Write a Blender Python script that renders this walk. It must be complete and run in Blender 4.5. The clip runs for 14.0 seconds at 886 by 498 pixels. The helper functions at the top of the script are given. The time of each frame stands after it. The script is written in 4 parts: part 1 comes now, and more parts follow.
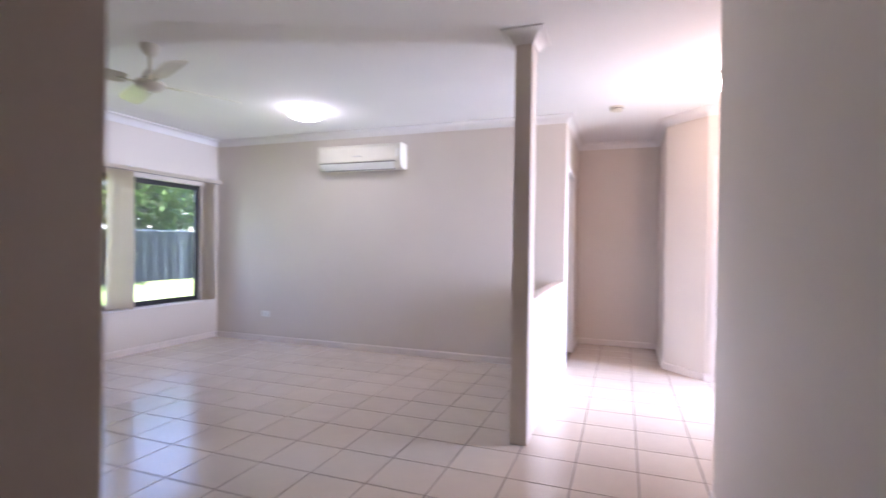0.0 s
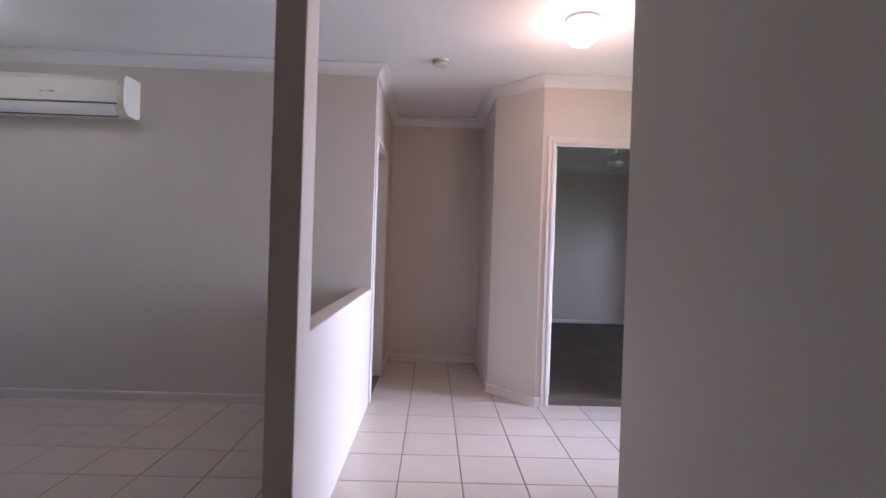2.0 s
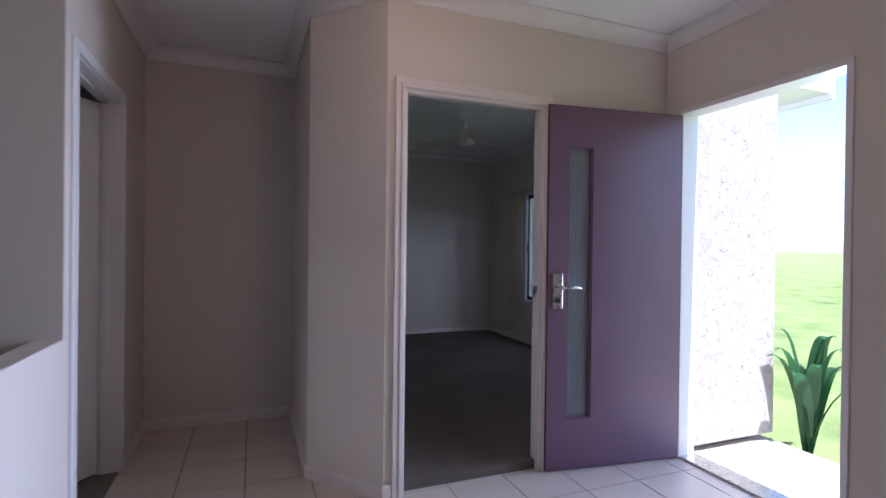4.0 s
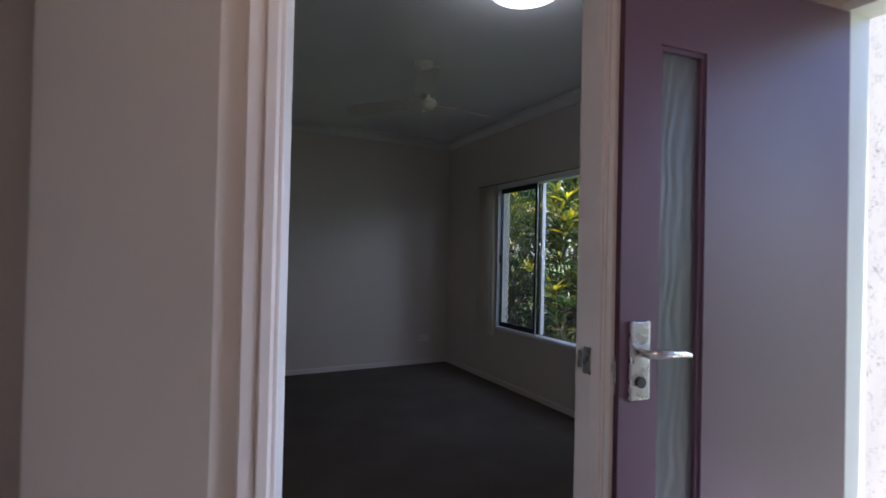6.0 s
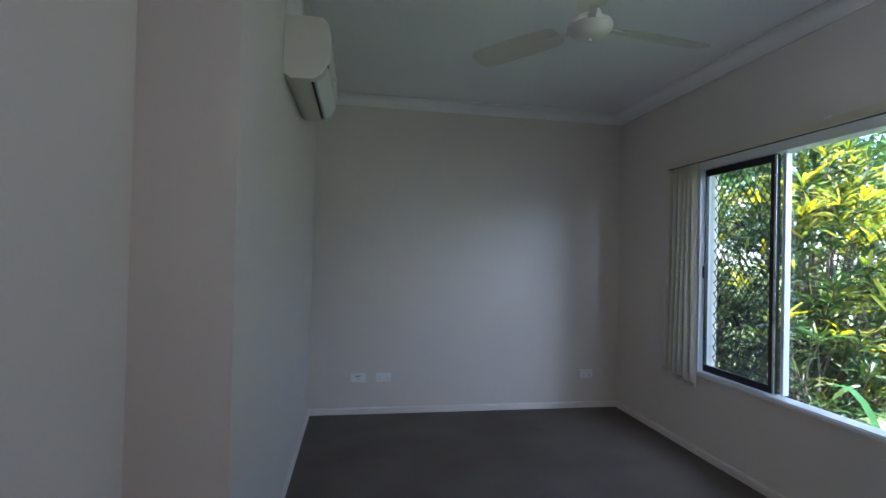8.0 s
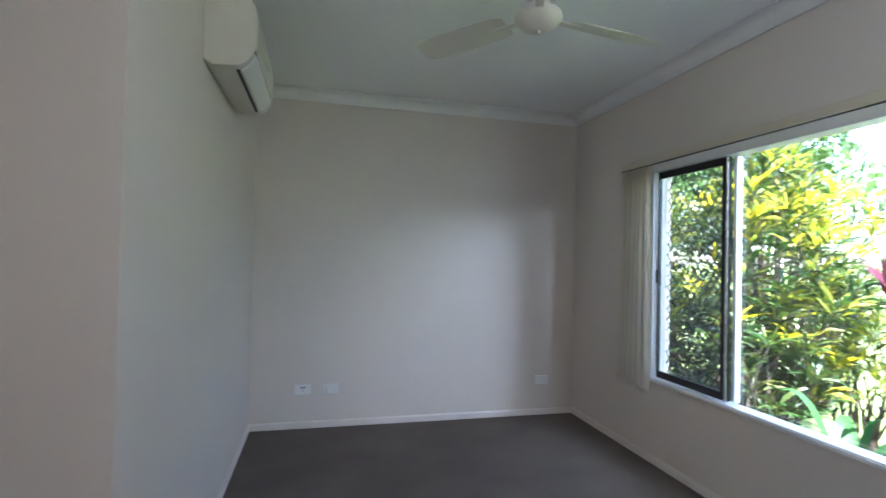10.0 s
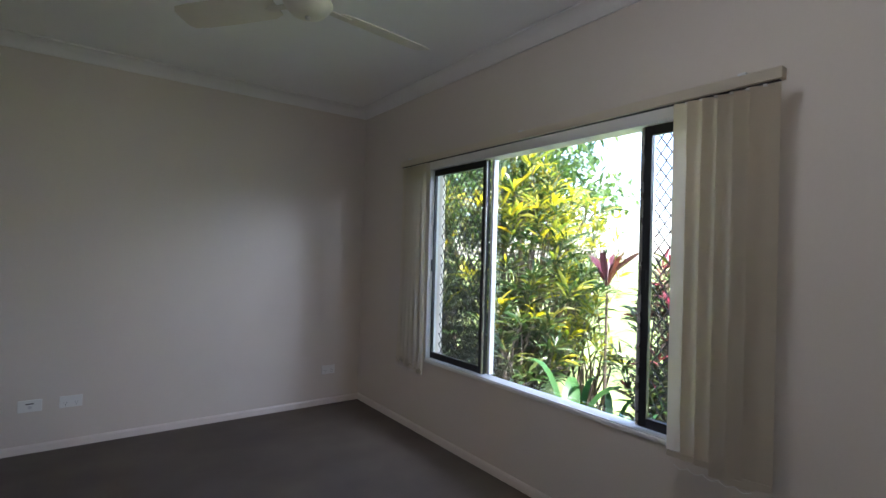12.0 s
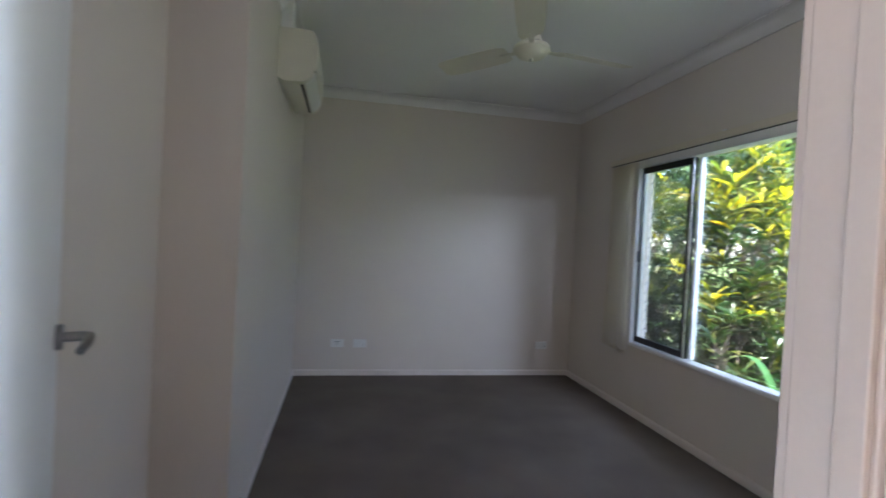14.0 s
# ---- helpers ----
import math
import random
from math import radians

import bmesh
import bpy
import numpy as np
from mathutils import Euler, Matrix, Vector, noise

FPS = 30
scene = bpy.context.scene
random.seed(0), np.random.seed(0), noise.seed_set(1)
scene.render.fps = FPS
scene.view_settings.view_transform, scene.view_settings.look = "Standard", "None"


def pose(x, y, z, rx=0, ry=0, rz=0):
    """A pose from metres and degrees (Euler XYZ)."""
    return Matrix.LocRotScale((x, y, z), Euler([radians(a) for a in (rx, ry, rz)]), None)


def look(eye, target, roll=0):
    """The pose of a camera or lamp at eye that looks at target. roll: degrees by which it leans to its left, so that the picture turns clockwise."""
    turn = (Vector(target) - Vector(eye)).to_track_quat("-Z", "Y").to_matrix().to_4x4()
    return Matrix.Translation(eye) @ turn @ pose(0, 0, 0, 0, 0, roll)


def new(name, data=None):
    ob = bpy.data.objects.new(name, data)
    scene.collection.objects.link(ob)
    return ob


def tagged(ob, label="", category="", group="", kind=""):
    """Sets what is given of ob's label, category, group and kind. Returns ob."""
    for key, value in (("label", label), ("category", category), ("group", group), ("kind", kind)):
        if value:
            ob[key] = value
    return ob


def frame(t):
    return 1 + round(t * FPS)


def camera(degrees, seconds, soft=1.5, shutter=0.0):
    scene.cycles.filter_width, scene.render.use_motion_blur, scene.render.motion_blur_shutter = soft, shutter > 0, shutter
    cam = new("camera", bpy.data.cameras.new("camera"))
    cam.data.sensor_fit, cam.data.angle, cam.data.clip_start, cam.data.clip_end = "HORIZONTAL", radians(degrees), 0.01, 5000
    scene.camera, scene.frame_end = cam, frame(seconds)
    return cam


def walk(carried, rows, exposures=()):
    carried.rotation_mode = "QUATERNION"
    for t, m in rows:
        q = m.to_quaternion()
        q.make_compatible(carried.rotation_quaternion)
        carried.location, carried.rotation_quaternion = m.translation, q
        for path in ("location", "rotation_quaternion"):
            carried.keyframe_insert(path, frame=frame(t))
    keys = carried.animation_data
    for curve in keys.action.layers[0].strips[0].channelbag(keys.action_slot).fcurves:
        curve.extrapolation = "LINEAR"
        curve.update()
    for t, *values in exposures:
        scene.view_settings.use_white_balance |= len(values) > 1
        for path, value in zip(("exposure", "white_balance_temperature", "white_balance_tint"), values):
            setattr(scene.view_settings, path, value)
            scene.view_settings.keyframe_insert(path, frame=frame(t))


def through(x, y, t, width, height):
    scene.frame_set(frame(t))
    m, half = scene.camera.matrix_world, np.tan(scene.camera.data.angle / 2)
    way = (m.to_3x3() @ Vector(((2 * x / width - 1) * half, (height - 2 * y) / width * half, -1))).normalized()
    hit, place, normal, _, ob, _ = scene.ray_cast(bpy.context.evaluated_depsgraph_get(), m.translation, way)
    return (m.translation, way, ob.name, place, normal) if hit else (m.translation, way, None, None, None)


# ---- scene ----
cam = camera(84.0, 14.0, soft=1.5, shutter=0.4)
PATH = [
    (0, (0.000, 0.158, 1.225), (-0.688, 2.036, 1.212), 0.81),
    (0.5, (0.007, 0.421, 1.220), (-0.284, 2.400, 1.189), 0.50),
    (1, (-0.040, 0.831, 1.198), (-0.209, 2.823, 1.236), 2.02),
    (1.5, (-0.066, 1.153, 1.216), (-0.148, 3.151, 1.222), 1.90),
    (2, (-0.094, 1.509, 1.220), (-0.053, 3.509, 1.208), 1.85),
    (2.5, (-0.080, 1.861, 1.204), (-0.013, 3.860, 1.255), 1.78),
    (3, (-0.069, 2.252, 1.213), (0.282, 4.221, 1.242), 1.59),
    (3.2, (-0.045, 2.393, 1.242), (0.419, 4.339, 1.247), 1.02),
    (5.3, (0.480, 3.875, 1.267), (1.330, 5.686, 1.268), 1.36),
    (5.5, (0.540, 4.031, 1.277), (1.396, 5.839, 1.270), 1.03),
    (6, (0.690, 4.385, 1.268), (1.610, 6.160, 1.291), 1.28),
    (6.5, (0.864, 4.682, 1.269), (1.644, 6.523, 1.314), 2.41),
    (7, (1.026, 4.987, 1.298), (1.580, 6.909, 1.276), 3.07),
    (7.5, (1.086, 5.258, 1.303), (1.514, 7.212, 1.310), 1.77),
    (7.7, (1.103, 5.358, 1.305), (1.441, 7.329, 1.328), 1.39),
    (9.8, (1.250, 5.604, 1.332), (1.658, 7.562, 1.362), 1.27),
    (10, (1.255, 5.592, 1.330), (1.737, 7.532, 1.364), 1.31),
    (10.5, (1.290, 5.585, 1.344), (1.971, 7.465, 1.378), 1.50),
    (11, (1.325, 5.573, 1.340), (2.224, 7.359, 1.379), 1.39),
    (11.5, (1.363, 5.561, 1.332), (2.448, 7.240, 1.361), 1.37),
    (12, (1.380, 5.511, 1.326), (2.563, 7.124, 1.344), 1.64),
    (12.5, (1.339, 5.426, 1.322), (2.496, 7.058, 1.343), 1.17),
    (13, (1.273, 5.295, 1.325), (2.386, 6.956, 1.338), 0.67),
    (13.5, (1.212, 5.097, 1.272), (2.019, 6.927, 1.269), 3.14),
    (14, (1.172, 4.967, 1.274), (1.566, 6.928, 1.244), 3.06),
]
EXPOSURES = [(0, 3.68, 5700, 28), (0.5, 3.3, 5700, 28), (1, 2.95, 5800, 28), (1.5, 2.63, 5750, 28), (2, 2.36, 5700, 28), (3.2, 1.85, 5300, 22), (5.3, 1.05, 5550, 24), (6, 1.25, 5600, 20), (7, 1.95, 5400, 14), (7.7, 2.55, 5200, 13), (9.8, 3.55, 5450, 13), (11, 3.44, 5550, 17), (11.5, 3.22, 5750, 17), (12, 2.84, 5900, 18), (12.5, 2.76, 6000, 18), (13, 2.77, 6000, 18), (13.5, 2.95, 5750, 16), (14, 2.95, 5700, 15)]
walk(cam, [(t, look(eye, target, roll)) for t, eye, target, roll in PATH], EXPOSURES)

# ---- world and sun ----
SUN_EL, SUN_AZ = radians(64), radians(177)
world = bpy.data.worlds.new("world")
scene.world = world
world.use_nodes = True
sky = world.node_tree.nodes.new("ShaderNodeTexSky")
sky.sky_type, sky.sun_disc = "NISHITA", False
sky.sun_elevation, sky.sun_rotation = SUN_EL, SUN_AZ
back = world.node_tree.nodes["Background"]
back.inputs["Strength"].default_value = 0.15
world.node_tree.links.new(sky.outputs[0], back.inputs["Color"])
sun = new("sun", bpy.data.lights.new("sun", "SUN"))
sun.data.energy, sun.data.angle, sun.data.color = 4.8, radians(0.5), (1.0, 0.96, 0.88)
sun_from = Vector((math.sin(SUN_AZ) * math.cos(SUN_EL), math.cos(SUN_AZ) * math.cos(SUN_EL), math.sin(SUN_EL)))
sun.matrix_world = look(sun_from * 30, (0, 0, 0))


def point_light(name, at, watts, radius, color):
    ob = new(name, bpy.data.lights.new(name, "POINT"))
    ob.data.energy, ob.data.shadow_soft_size, ob.data.color = watts, radius, color
    ob.location = at
    return ob


LIVING_LAMP, HALL_LAMP, BED_LAMP = (-2.98, 4.28), (0.727, 4.33), (2.04, 6.22)
CEIL = 2.55
point_light("living_bulb", (*LIVING_LAMP, CEIL - 0.30), 0.25, 0.10, (1.0, 0.93, 0.82))
point_light("hall_bulb", (*HALL_LAMP, CEIL - 0.34), 2.15, 0.06, (1.0, 0.62, 0.40))
point_light("bedroom_bulb", (*BED_LAMP, CEIL - 0.26), 0.42, 0.10, (0.92, 1.0, 0.94))

# Unseen lamp added outside the front doorway, standing in for daylight from the porch.
porch_fill = new("porch_fill_lamp", bpy.data.lights.new("porch_fill_lamp", "AREA"))
porch_fill.data.shape, porch_fill.data.size, porch_fill.data.size_y, porch_fill.data.energy, porch_fill.data.color = "RECTANGLE", 0.55, 2.0, 12.5, (0.76, 0.86, 1.0)
porch_fill.matrix_world = look((3.30, 4.48, 1.15), (-0.55, 3.95, 0.55))
porch_fill.data.spread = radians(78)

# Added lamp hidden below the eave; imitates sky light on the bedroom's back wall.
window_fill = new("window_fill_lamp", bpy.data.lights.new("window_fill_lamp", "AREA"))
window_fill.data.shape, window_fill.data.size, window_fill.data.size_y, window_fill.data.energy, window_fill.data.color = "RECTANGLE", 0.85, 0.30, 7.8, (0.74, 0.85, 1.0)
window_fill.matrix_world = look((4.0, 5.60, 2.14), (1.2, 9.2, 1.0))


# ---- materials ----
def material(name, color, rough=0.5, metal=0.0, vary=0.08, scale=6.0, fine=120.0, bump=0.06, bump_scale=200.0, spec=0.5, per_object=0.0, per_island=0.0, coat=0.0, distance=0.002):
    m = bpy.data.materials.new(name)
    m.use_nodes = True
    nt = m.node_tree
    b = nt.nodes["Principled BSDF"]
    b.inputs["Metallic"].default_value, b.inputs["Specular IOR Level"].default_value, b.inputs["Coat Weight"].default_value = metal, spec, coat
    co = nt.nodes.new("ShaderNodeTexCoord")
    n1, n2 = nt.nodes.new("ShaderNodeTexNoise"), nt.nodes.new("ShaderNodeTexNoise")
    n1.inputs["Scale"].default_value, n2.inputs["Scale"].default_value = scale, fine
    n1.inputs["Detail"].default_value, n2.inputs["Detail"].default_value = 5, 3
    for n in (n1, n2):
        nt.links.new(co.outputs["Object"], n.inputs["Vector"])
    add = nt.nodes.new("ShaderNodeMath")
    add.operation = "MULTIPLY_ADD"
    nt.links.new(n2.outputs["Fac"], add.inputs[0])
    add.inputs[1].default_value = 0.35
    nt.links.new(n1.outputs["Fac"], add.inputs[2])
    last = add.outputs[0]
    for amount, kind, socket in ((per_object, "ShaderNodeObjectInfo", "Random"), (per_island, "ShaderNodeNewGeometry", "Random Per Island")):
        if amount:
            src, k = nt.nodes.new(kind), nt.nodes.new("ShaderNodeMath")
            k.operation = "MULTIPLY_ADD"
            nt.links.new(src.outputs[socket], k.inputs[0])
            k.inputs[1].default_value = amount
            nt.links.new(last, k.inputs[2])
            last = k.outputs[0]
    span = nt.nodes.new("ShaderNodeMapRange")
    span.inputs["From Min"].default_value, span.inputs["From Max"].default_value = 0.35, 1.0 + per_object + per_island
    nt.links.new(last, span.inputs["Value"])
    mix = nt.nodes.new("ShaderNodeMix")
    mix.data_type = "RGBA"
    lo, hi = [c * (1 - vary) for c in color], [min(1, c * (1 + vary)) for c in color]
    mix.inputs["A"].default_value, mix.inputs["B"].default_value = (*lo, 1), (*hi, 1)
    nt.links.new(span.outputs[0], mix.inputs["Factor"])
    nt.links.new(mix.outputs["Result"], b.inputs["Base Color"])
    rr = nt.nodes.new("ShaderNodeMapRange")
    rr.inputs["To Min"].default_value, rr.inputs["To Max"].default_value = max(0.02, rough - 0.08), min(1, rough + 0.08)
    nt.links.new(n1.outputs["Fac"], rr.inputs["Value"])
    nt.links.new(rr.outputs[0], b.inputs["Roughness"])
    if bump:
        n3, bp = nt.nodes.new("ShaderNodeTexNoise"), nt.nodes.new("ShaderNodeBump")
        n3.inputs["Scale"].default_value, n3.inputs["Detail"].default_value = bump_scale, 3
        nt.links.new(co.outputs["Object"], n3.inputs["Vector"])
        bp.inputs["Strength"].default_value, bp.inputs["Distance"].default_value = bump, distance
        nt.links.new(n3.outputs["Fac"], bp.inputs["Height"])
        nt.links.new(bp.outputs["Normal"], b.inputs["Normal"])
    return m


def glow(name, color, strength):
    m = bpy.data.materials.new(name)
    m.use_nodes = True
    b = m.node_tree.nodes["Principled BSDF"]
    b.inputs["Base Color"].default_value = (0.85, 0.85, 0.83, 1)
    b.inputs["Emission Color"].default_value, b.inputs["Emission Strength"].default_value = (*color, 1), strength
    return m


def leaf_material(name, colors, through=0.5):
    """Leaves: a colour ramp by island, part of the light passing through."""
    m = bpy.data.materials.new(name)
    m.use_nodes = True
    nt = m.node_tree
    b, out = nt.nodes["Principled BSDF"], nt.nodes["Material Output"]
    geo, ramp = nt.nodes.new("ShaderNodeNewGeometry"), nt.nodes.new("ShaderNodeValToRGB")
    nt.links.new(geo.outputs["Random Per Island"], ramp.inputs[0])
    el = ramp.color_ramp.elements
    while len(el) < len(colors):
        el.new(0.5)
    for i, c in enumerate(colors):
        el[i].position, el[i].color = i / max(1, len(colors) - 1), (*c, 1)
    nt.links.new(ramp.outputs[0], b.inputs["Base Color"])
    b.inputs["Roughness"].default_value = 0.38
    tr, mx = nt.nodes.new("ShaderNodeBsdfTranslucent"), nt.nodes.new("ShaderNodeMixShader")
    bright = nt.nodes.new("ShaderNodeHueSaturation")
    bright.inputs["Value"].default_value, bright.inputs["Saturation"].default_value = 1.5, 1.1
    nt.links.new(ramp.outputs[0], bright.inputs["Color"])
    nt.links.new(bright.outputs[0], tr.inputs["Color"])
    mx.inputs[0].default_value = through
    nt.links.new(b.outputs[0], mx.inputs[1])
    nt.links.new(tr.outputs[0], mx.inputs[2])
    nt.links.new(mx.outputs[0], out.inputs[0])
    return m


def trowelled(name, color, groove):
    """Pale render scored with short wandering trowel lines."""
    m = bpy.data.materials.new(name)
    m.use_nodes = True
    nt = m.node_tree
    b = nt.nodes["Principled BSDF"]
    b.inputs["Roughness"].default_value = 0.9
    co = nt.nodes.new("ShaderNodeTexCoord")
    def node_noise(scale, detail, distort):
        n = nt.nodes.new("ShaderNodeTexNoise")
        n.inputs["Scale"].default_value, n.inputs["Detail"].default_value, n.inputs["Distortion"].default_value = scale, detail, distort
        nt.links.new(co.outputs["Object"], n.inputs["Vector"])
        return n.outputs["Fac"]
    def maths(op, a, k):
        n = nt.nodes.new("ShaderNodeMath")
        n.operation = op
        nt.links.new(a, n.inputs[0])
        if isinstance(k, float):
            n.inputs[1].default_value = k
        else:
            nt.links.new(k, n.inputs[1])
        return n.outputs[0]
    ridge = maths("ABSOLUTE", maths("SUBTRACT", node_noise(26.0, 1.0, 1.6), 0.5), 0.0)
    line = maths("LESS_THAN", ridge, 0.018)
    mask = maths("GREATER_THAN", node_noise(15.0, 1.0, 0.4), 0.5)
    cut = maths("MULTIPLY", line, mask)
    blotch = node_noise(5.0, 5.0, 0.3)
    tone = nt.nodes.new("ShaderNodeMix")
    tone.data_type = "RGBA"
    tone.inputs["A"].default_value, tone.inputs["B"].default_value = (*[c * 0.86 for c in color], 1), (*[c * 1.12 for c in color], 1)
    nt.links.new(blotch, tone.inputs["Factor"])
    mix = nt.nodes.new("ShaderNodeMix")
    mix.data_type = "RGBA"
    mix.inputs["B"].default_value = (*groove, 1)
    nt.links.new(cut, mix.inputs["Factor"])
    nt.links.new(tone.outputs["Result"], mix.inputs["A"])
    nt.links.new(mix.outputs["Result"], b.inputs["Base Color"])
    bp = nt.nodes.new("ShaderNodeBump")
    bp.inputs["Strength"].default_value, bp.inputs["Distance"].default_value, bp.invert = 0.6, 0.006, True
    nt.links.new(cut, bp.inputs["Height"])
    nt.links.new(bp.outputs["Normal"], b.inputs["Normal"])
    return m


def let_through(m, amount, color):
    """Lets part of the light pass through a thin cloth."""
    nt = m.node_tree
    tr, mx = nt.nodes.new("ShaderNodeBsdfTranslucent"), nt.nodes.new("ShaderNodeMixShader")
    tr.inputs["Color"].default_value = (*color, 1)
    mx.inputs[0].default_value = amount
    nt.links.new(nt.nodes["Principled BSDF"].outputs[0], mx.inputs[1])
    nt.links.new(tr.outputs[0], mx.inputs[2])
    nt.links.new(mx.outputs[0], nt.nodes["Material Output"].inputs[0])
    return m


def glass_material(name, tint, rough, swirl=0.0):
    m = bpy.data.materials.new(name)
    m.use_nodes = True
    nt = m.node_tree
    b = nt.nodes["Principled BSDF"]
    b.inputs["Base Color"].default_value, b.inputs["Roughness"].default_value = (*tint, 1), rough
    b.inputs["Transmission Weight"].default_value, b.inputs["IOR"].default_value = 1.0, 1.45
    if swirl:
        b.inputs["Transmission Weight"].default_value = 0.6
        w, bp, co = nt.nodes.new("ShaderNodeTexWave"), nt.nodes.new("ShaderNodeBump"), nt.nodes.new("ShaderNodeTexCoord")
        mp = nt.nodes.new("ShaderNodeMapping")
        mp.inputs["Scale"].default_value, mp.inputs["Rotation"].default_value = (6, 6, 2.4), (0, radians(12), 0)
        nt.links.new(co.outputs["Object"], mp.inputs[0])
        nt.links.new(mp.outputs[0], w.inputs["Vector"])
        w.inputs["Scale"].default_value, w.inputs["Distortion"].default_value, w.inputs["Detail"].default_value = 1.6, 9.0, 1.5
        w.wave_type, w.bands_direction = "BANDS", "X"
        bp.inputs["Strength"].default_value, bp.inputs["Distance"].default_value = swirl, 0.02
        nt.links.new(w.outputs["Fac"], bp.inputs["Height"])
        nt.links.new(bp.outputs[0], b.inputs["Normal"])
    return m


PAINT = material("wall_paint", (0.64, 0.575, 0.51), 0.62, vary=0.035, scale=1.3, bump=0.08, bump_scale=260)
CEILING = material("ceiling_paint", (0.83, 0.82, 0.81), 0.8, vary=0.03, scale=1.5, bump=0.04)
TRIM = material("white_gloss_paint", (0.74, 0.72, 0.70), 0.35, vary=0.04, scale=4, bump=0.03)
FRAME_PINK = material("warm_white_paint", (0.70, 0.63, 0.58), 0.35, vary=0.05, scale=5, bump=0.03)
DOOR_WHITE = material("door_paint", (0.72, 0.71, 0.70), 0.4, vary=0.03, scale=2, bump=0.04, bump_scale=90)
PURPLE = material("purple_paint", (0.15, 0.085, 0.13), 0.36, vary=0.06, scale=3, bump=0.05, bump_scale=150)
PURPLE_EDGE = material("dark_door_edge", (0.06, 0.02, 0.035), 0.45, vary=0.1, scale=10)
CARPET = material("carpet_pile", (0.158, 0.132, 0.112), 0.95, vary=0.22, scale=2.5, fine=350, bump=0.9, bump_scale=420, spec=0.1, distance=0.006)
TILE = material("cream_tile", (0.62, 0.54, 0.46), 0.20, vary=0.07, scale=5, fine=60, bump=0.02, bump_scale=40, per_object=0.35, per_island=0.0)
TILE_FAR = material("cream_tile_far", (0.62, 0.54, 0.46), 0.20, vary=0.07, scale=5, fine=60, bump=0.02, bump_scale=40, per_island=0.35)
GROUT = material("grout", (0.19, 0.155, 0.13), 0.9, vary=0.15, scale=12)
PLASTIC = material("white_plastic", (0.74, 0.73, 0.70), 0.4, vary=0.03, scale=5, bump=0.0)
PLASTIC_AGED = material("aged_white_plastic", (0.66, 0.625, 0.53), 0.42, vary=0.05, scale=6, bump=0.0)
DARK = material("dark_gap", (0.02, 0.02, 0.022), 0.6, vary=0.1)
BLACK_ALU = material("black_aluminium", (0.018, 0.018, 0.022), 0.4, vary=0.15, scale=8, bump=0.02)
WHITE_ALU = material("white_aluminium", (0.70, 0.70, 0.70), 0.4, vary=0.04, scale=6, bump=0.0)
NICKEL = material("dull_nickel", (0.26, 0.255, 0.25), 0.35, metal=1.0, vary=0.08, scale=30)
STEEL = material("satin_steel", (0.58, 0.57, 0.56), 0.28, metal=1.0, vary=0.06, scale=30)
FABRIC = material("blind_fabric", (0.70, 0.63, 0.51), 0.85, vary=0.06, scale=4, fine=500, bump=0.25, bump_scale=700, per_object=0.1)
let_through(FABRIC, 0.45, (0.62, 0.55, 0.45))
RENDER = trowelled("cement_render", (0.37, 0.34, 0.31), (0.19, 0.17, 0.15))
BRICK_OUT = material("outside_wall", (0.45, 0.40, 0.34), 0.9, vary=0.1)
GRASS = material("lawn_grass", (0.20, 0.26, 0.09), 0.9, vary=0.4, scale=1.6, fine=40, bump=0.8, bump_scale=60, spec=0.1, distance=0.03)
FENCE = material("fence_steel", (0.15, 0.17, 0.19), 0.5, vary=0.1, scale=3)
BARK = material("grey_bark", (0.13, 0.10, 0.075), 0.9, vary=0.35, scale=14, bump=0.6, bump_scale=40, distance=0.01)
PAVER = material("porch_concrete", (0.42, 0.39, 0.35), 0.85, vary=0.12, scale=4, bump=0.3, bump_scale=60)
GLASS = glass_material("clear_glass", (1, 1, 1), 0.0)
TEXTURED = glass_material("swirl_glass", (0.34, 0.36, 0.38), 0.34, swirl=0.055)
LAMP_GLOW = glow("lit_diffuser", (1.0, 0.99, 0.96), 1.3)
HALL_GLOW = glow("lit_warm_globe", (1.0, 0.82, 0.66), 2.2)


# ---- mesh helpers ----
def box(bm, x0, x1, y0, y1, z0, z1, bevel=0.0):
    m = Matrix.Translation(((x0 + x1) / 2, (y0 + y1) / 2, (z0 + z1) / 2)) @ Matrix.Diagonal((abs(x1 - x0), abs(y1 - y0), abs(z1 - z0), 1))
    made = bmesh.ops.create_cube(bm, size=1, matrix=m)["verts"]
    if bevel:
        edges = list({e for v in made for e in v.link_edges})
        bmesh.ops.bevel(bm, geom=edges, offset=bevel, segments=2, affect="EDGES", profile=0.5)
    return bm


def boxes(*rows, bevel=0.0):
    bm = bmesh.new()
    for r in rows:
        box(bm, *r, bevel=bevel)
    return bm


def cyl(bm, at, r0, r1, h, seg=24, axis="z"):
    turn = {"z": Matrix.Identity(4), "x": pose(0, 0, 0, 0, 90, 0), "y": pose(0, 0, 0, -90, 0, 0)}[axis]
    bmesh.ops.create_cone(bm, cap_ends=True, segments=seg, radius1=r0, radius2=r1, depth=h, matrix=Matrix.Translation(at) @ turn)
    return bm


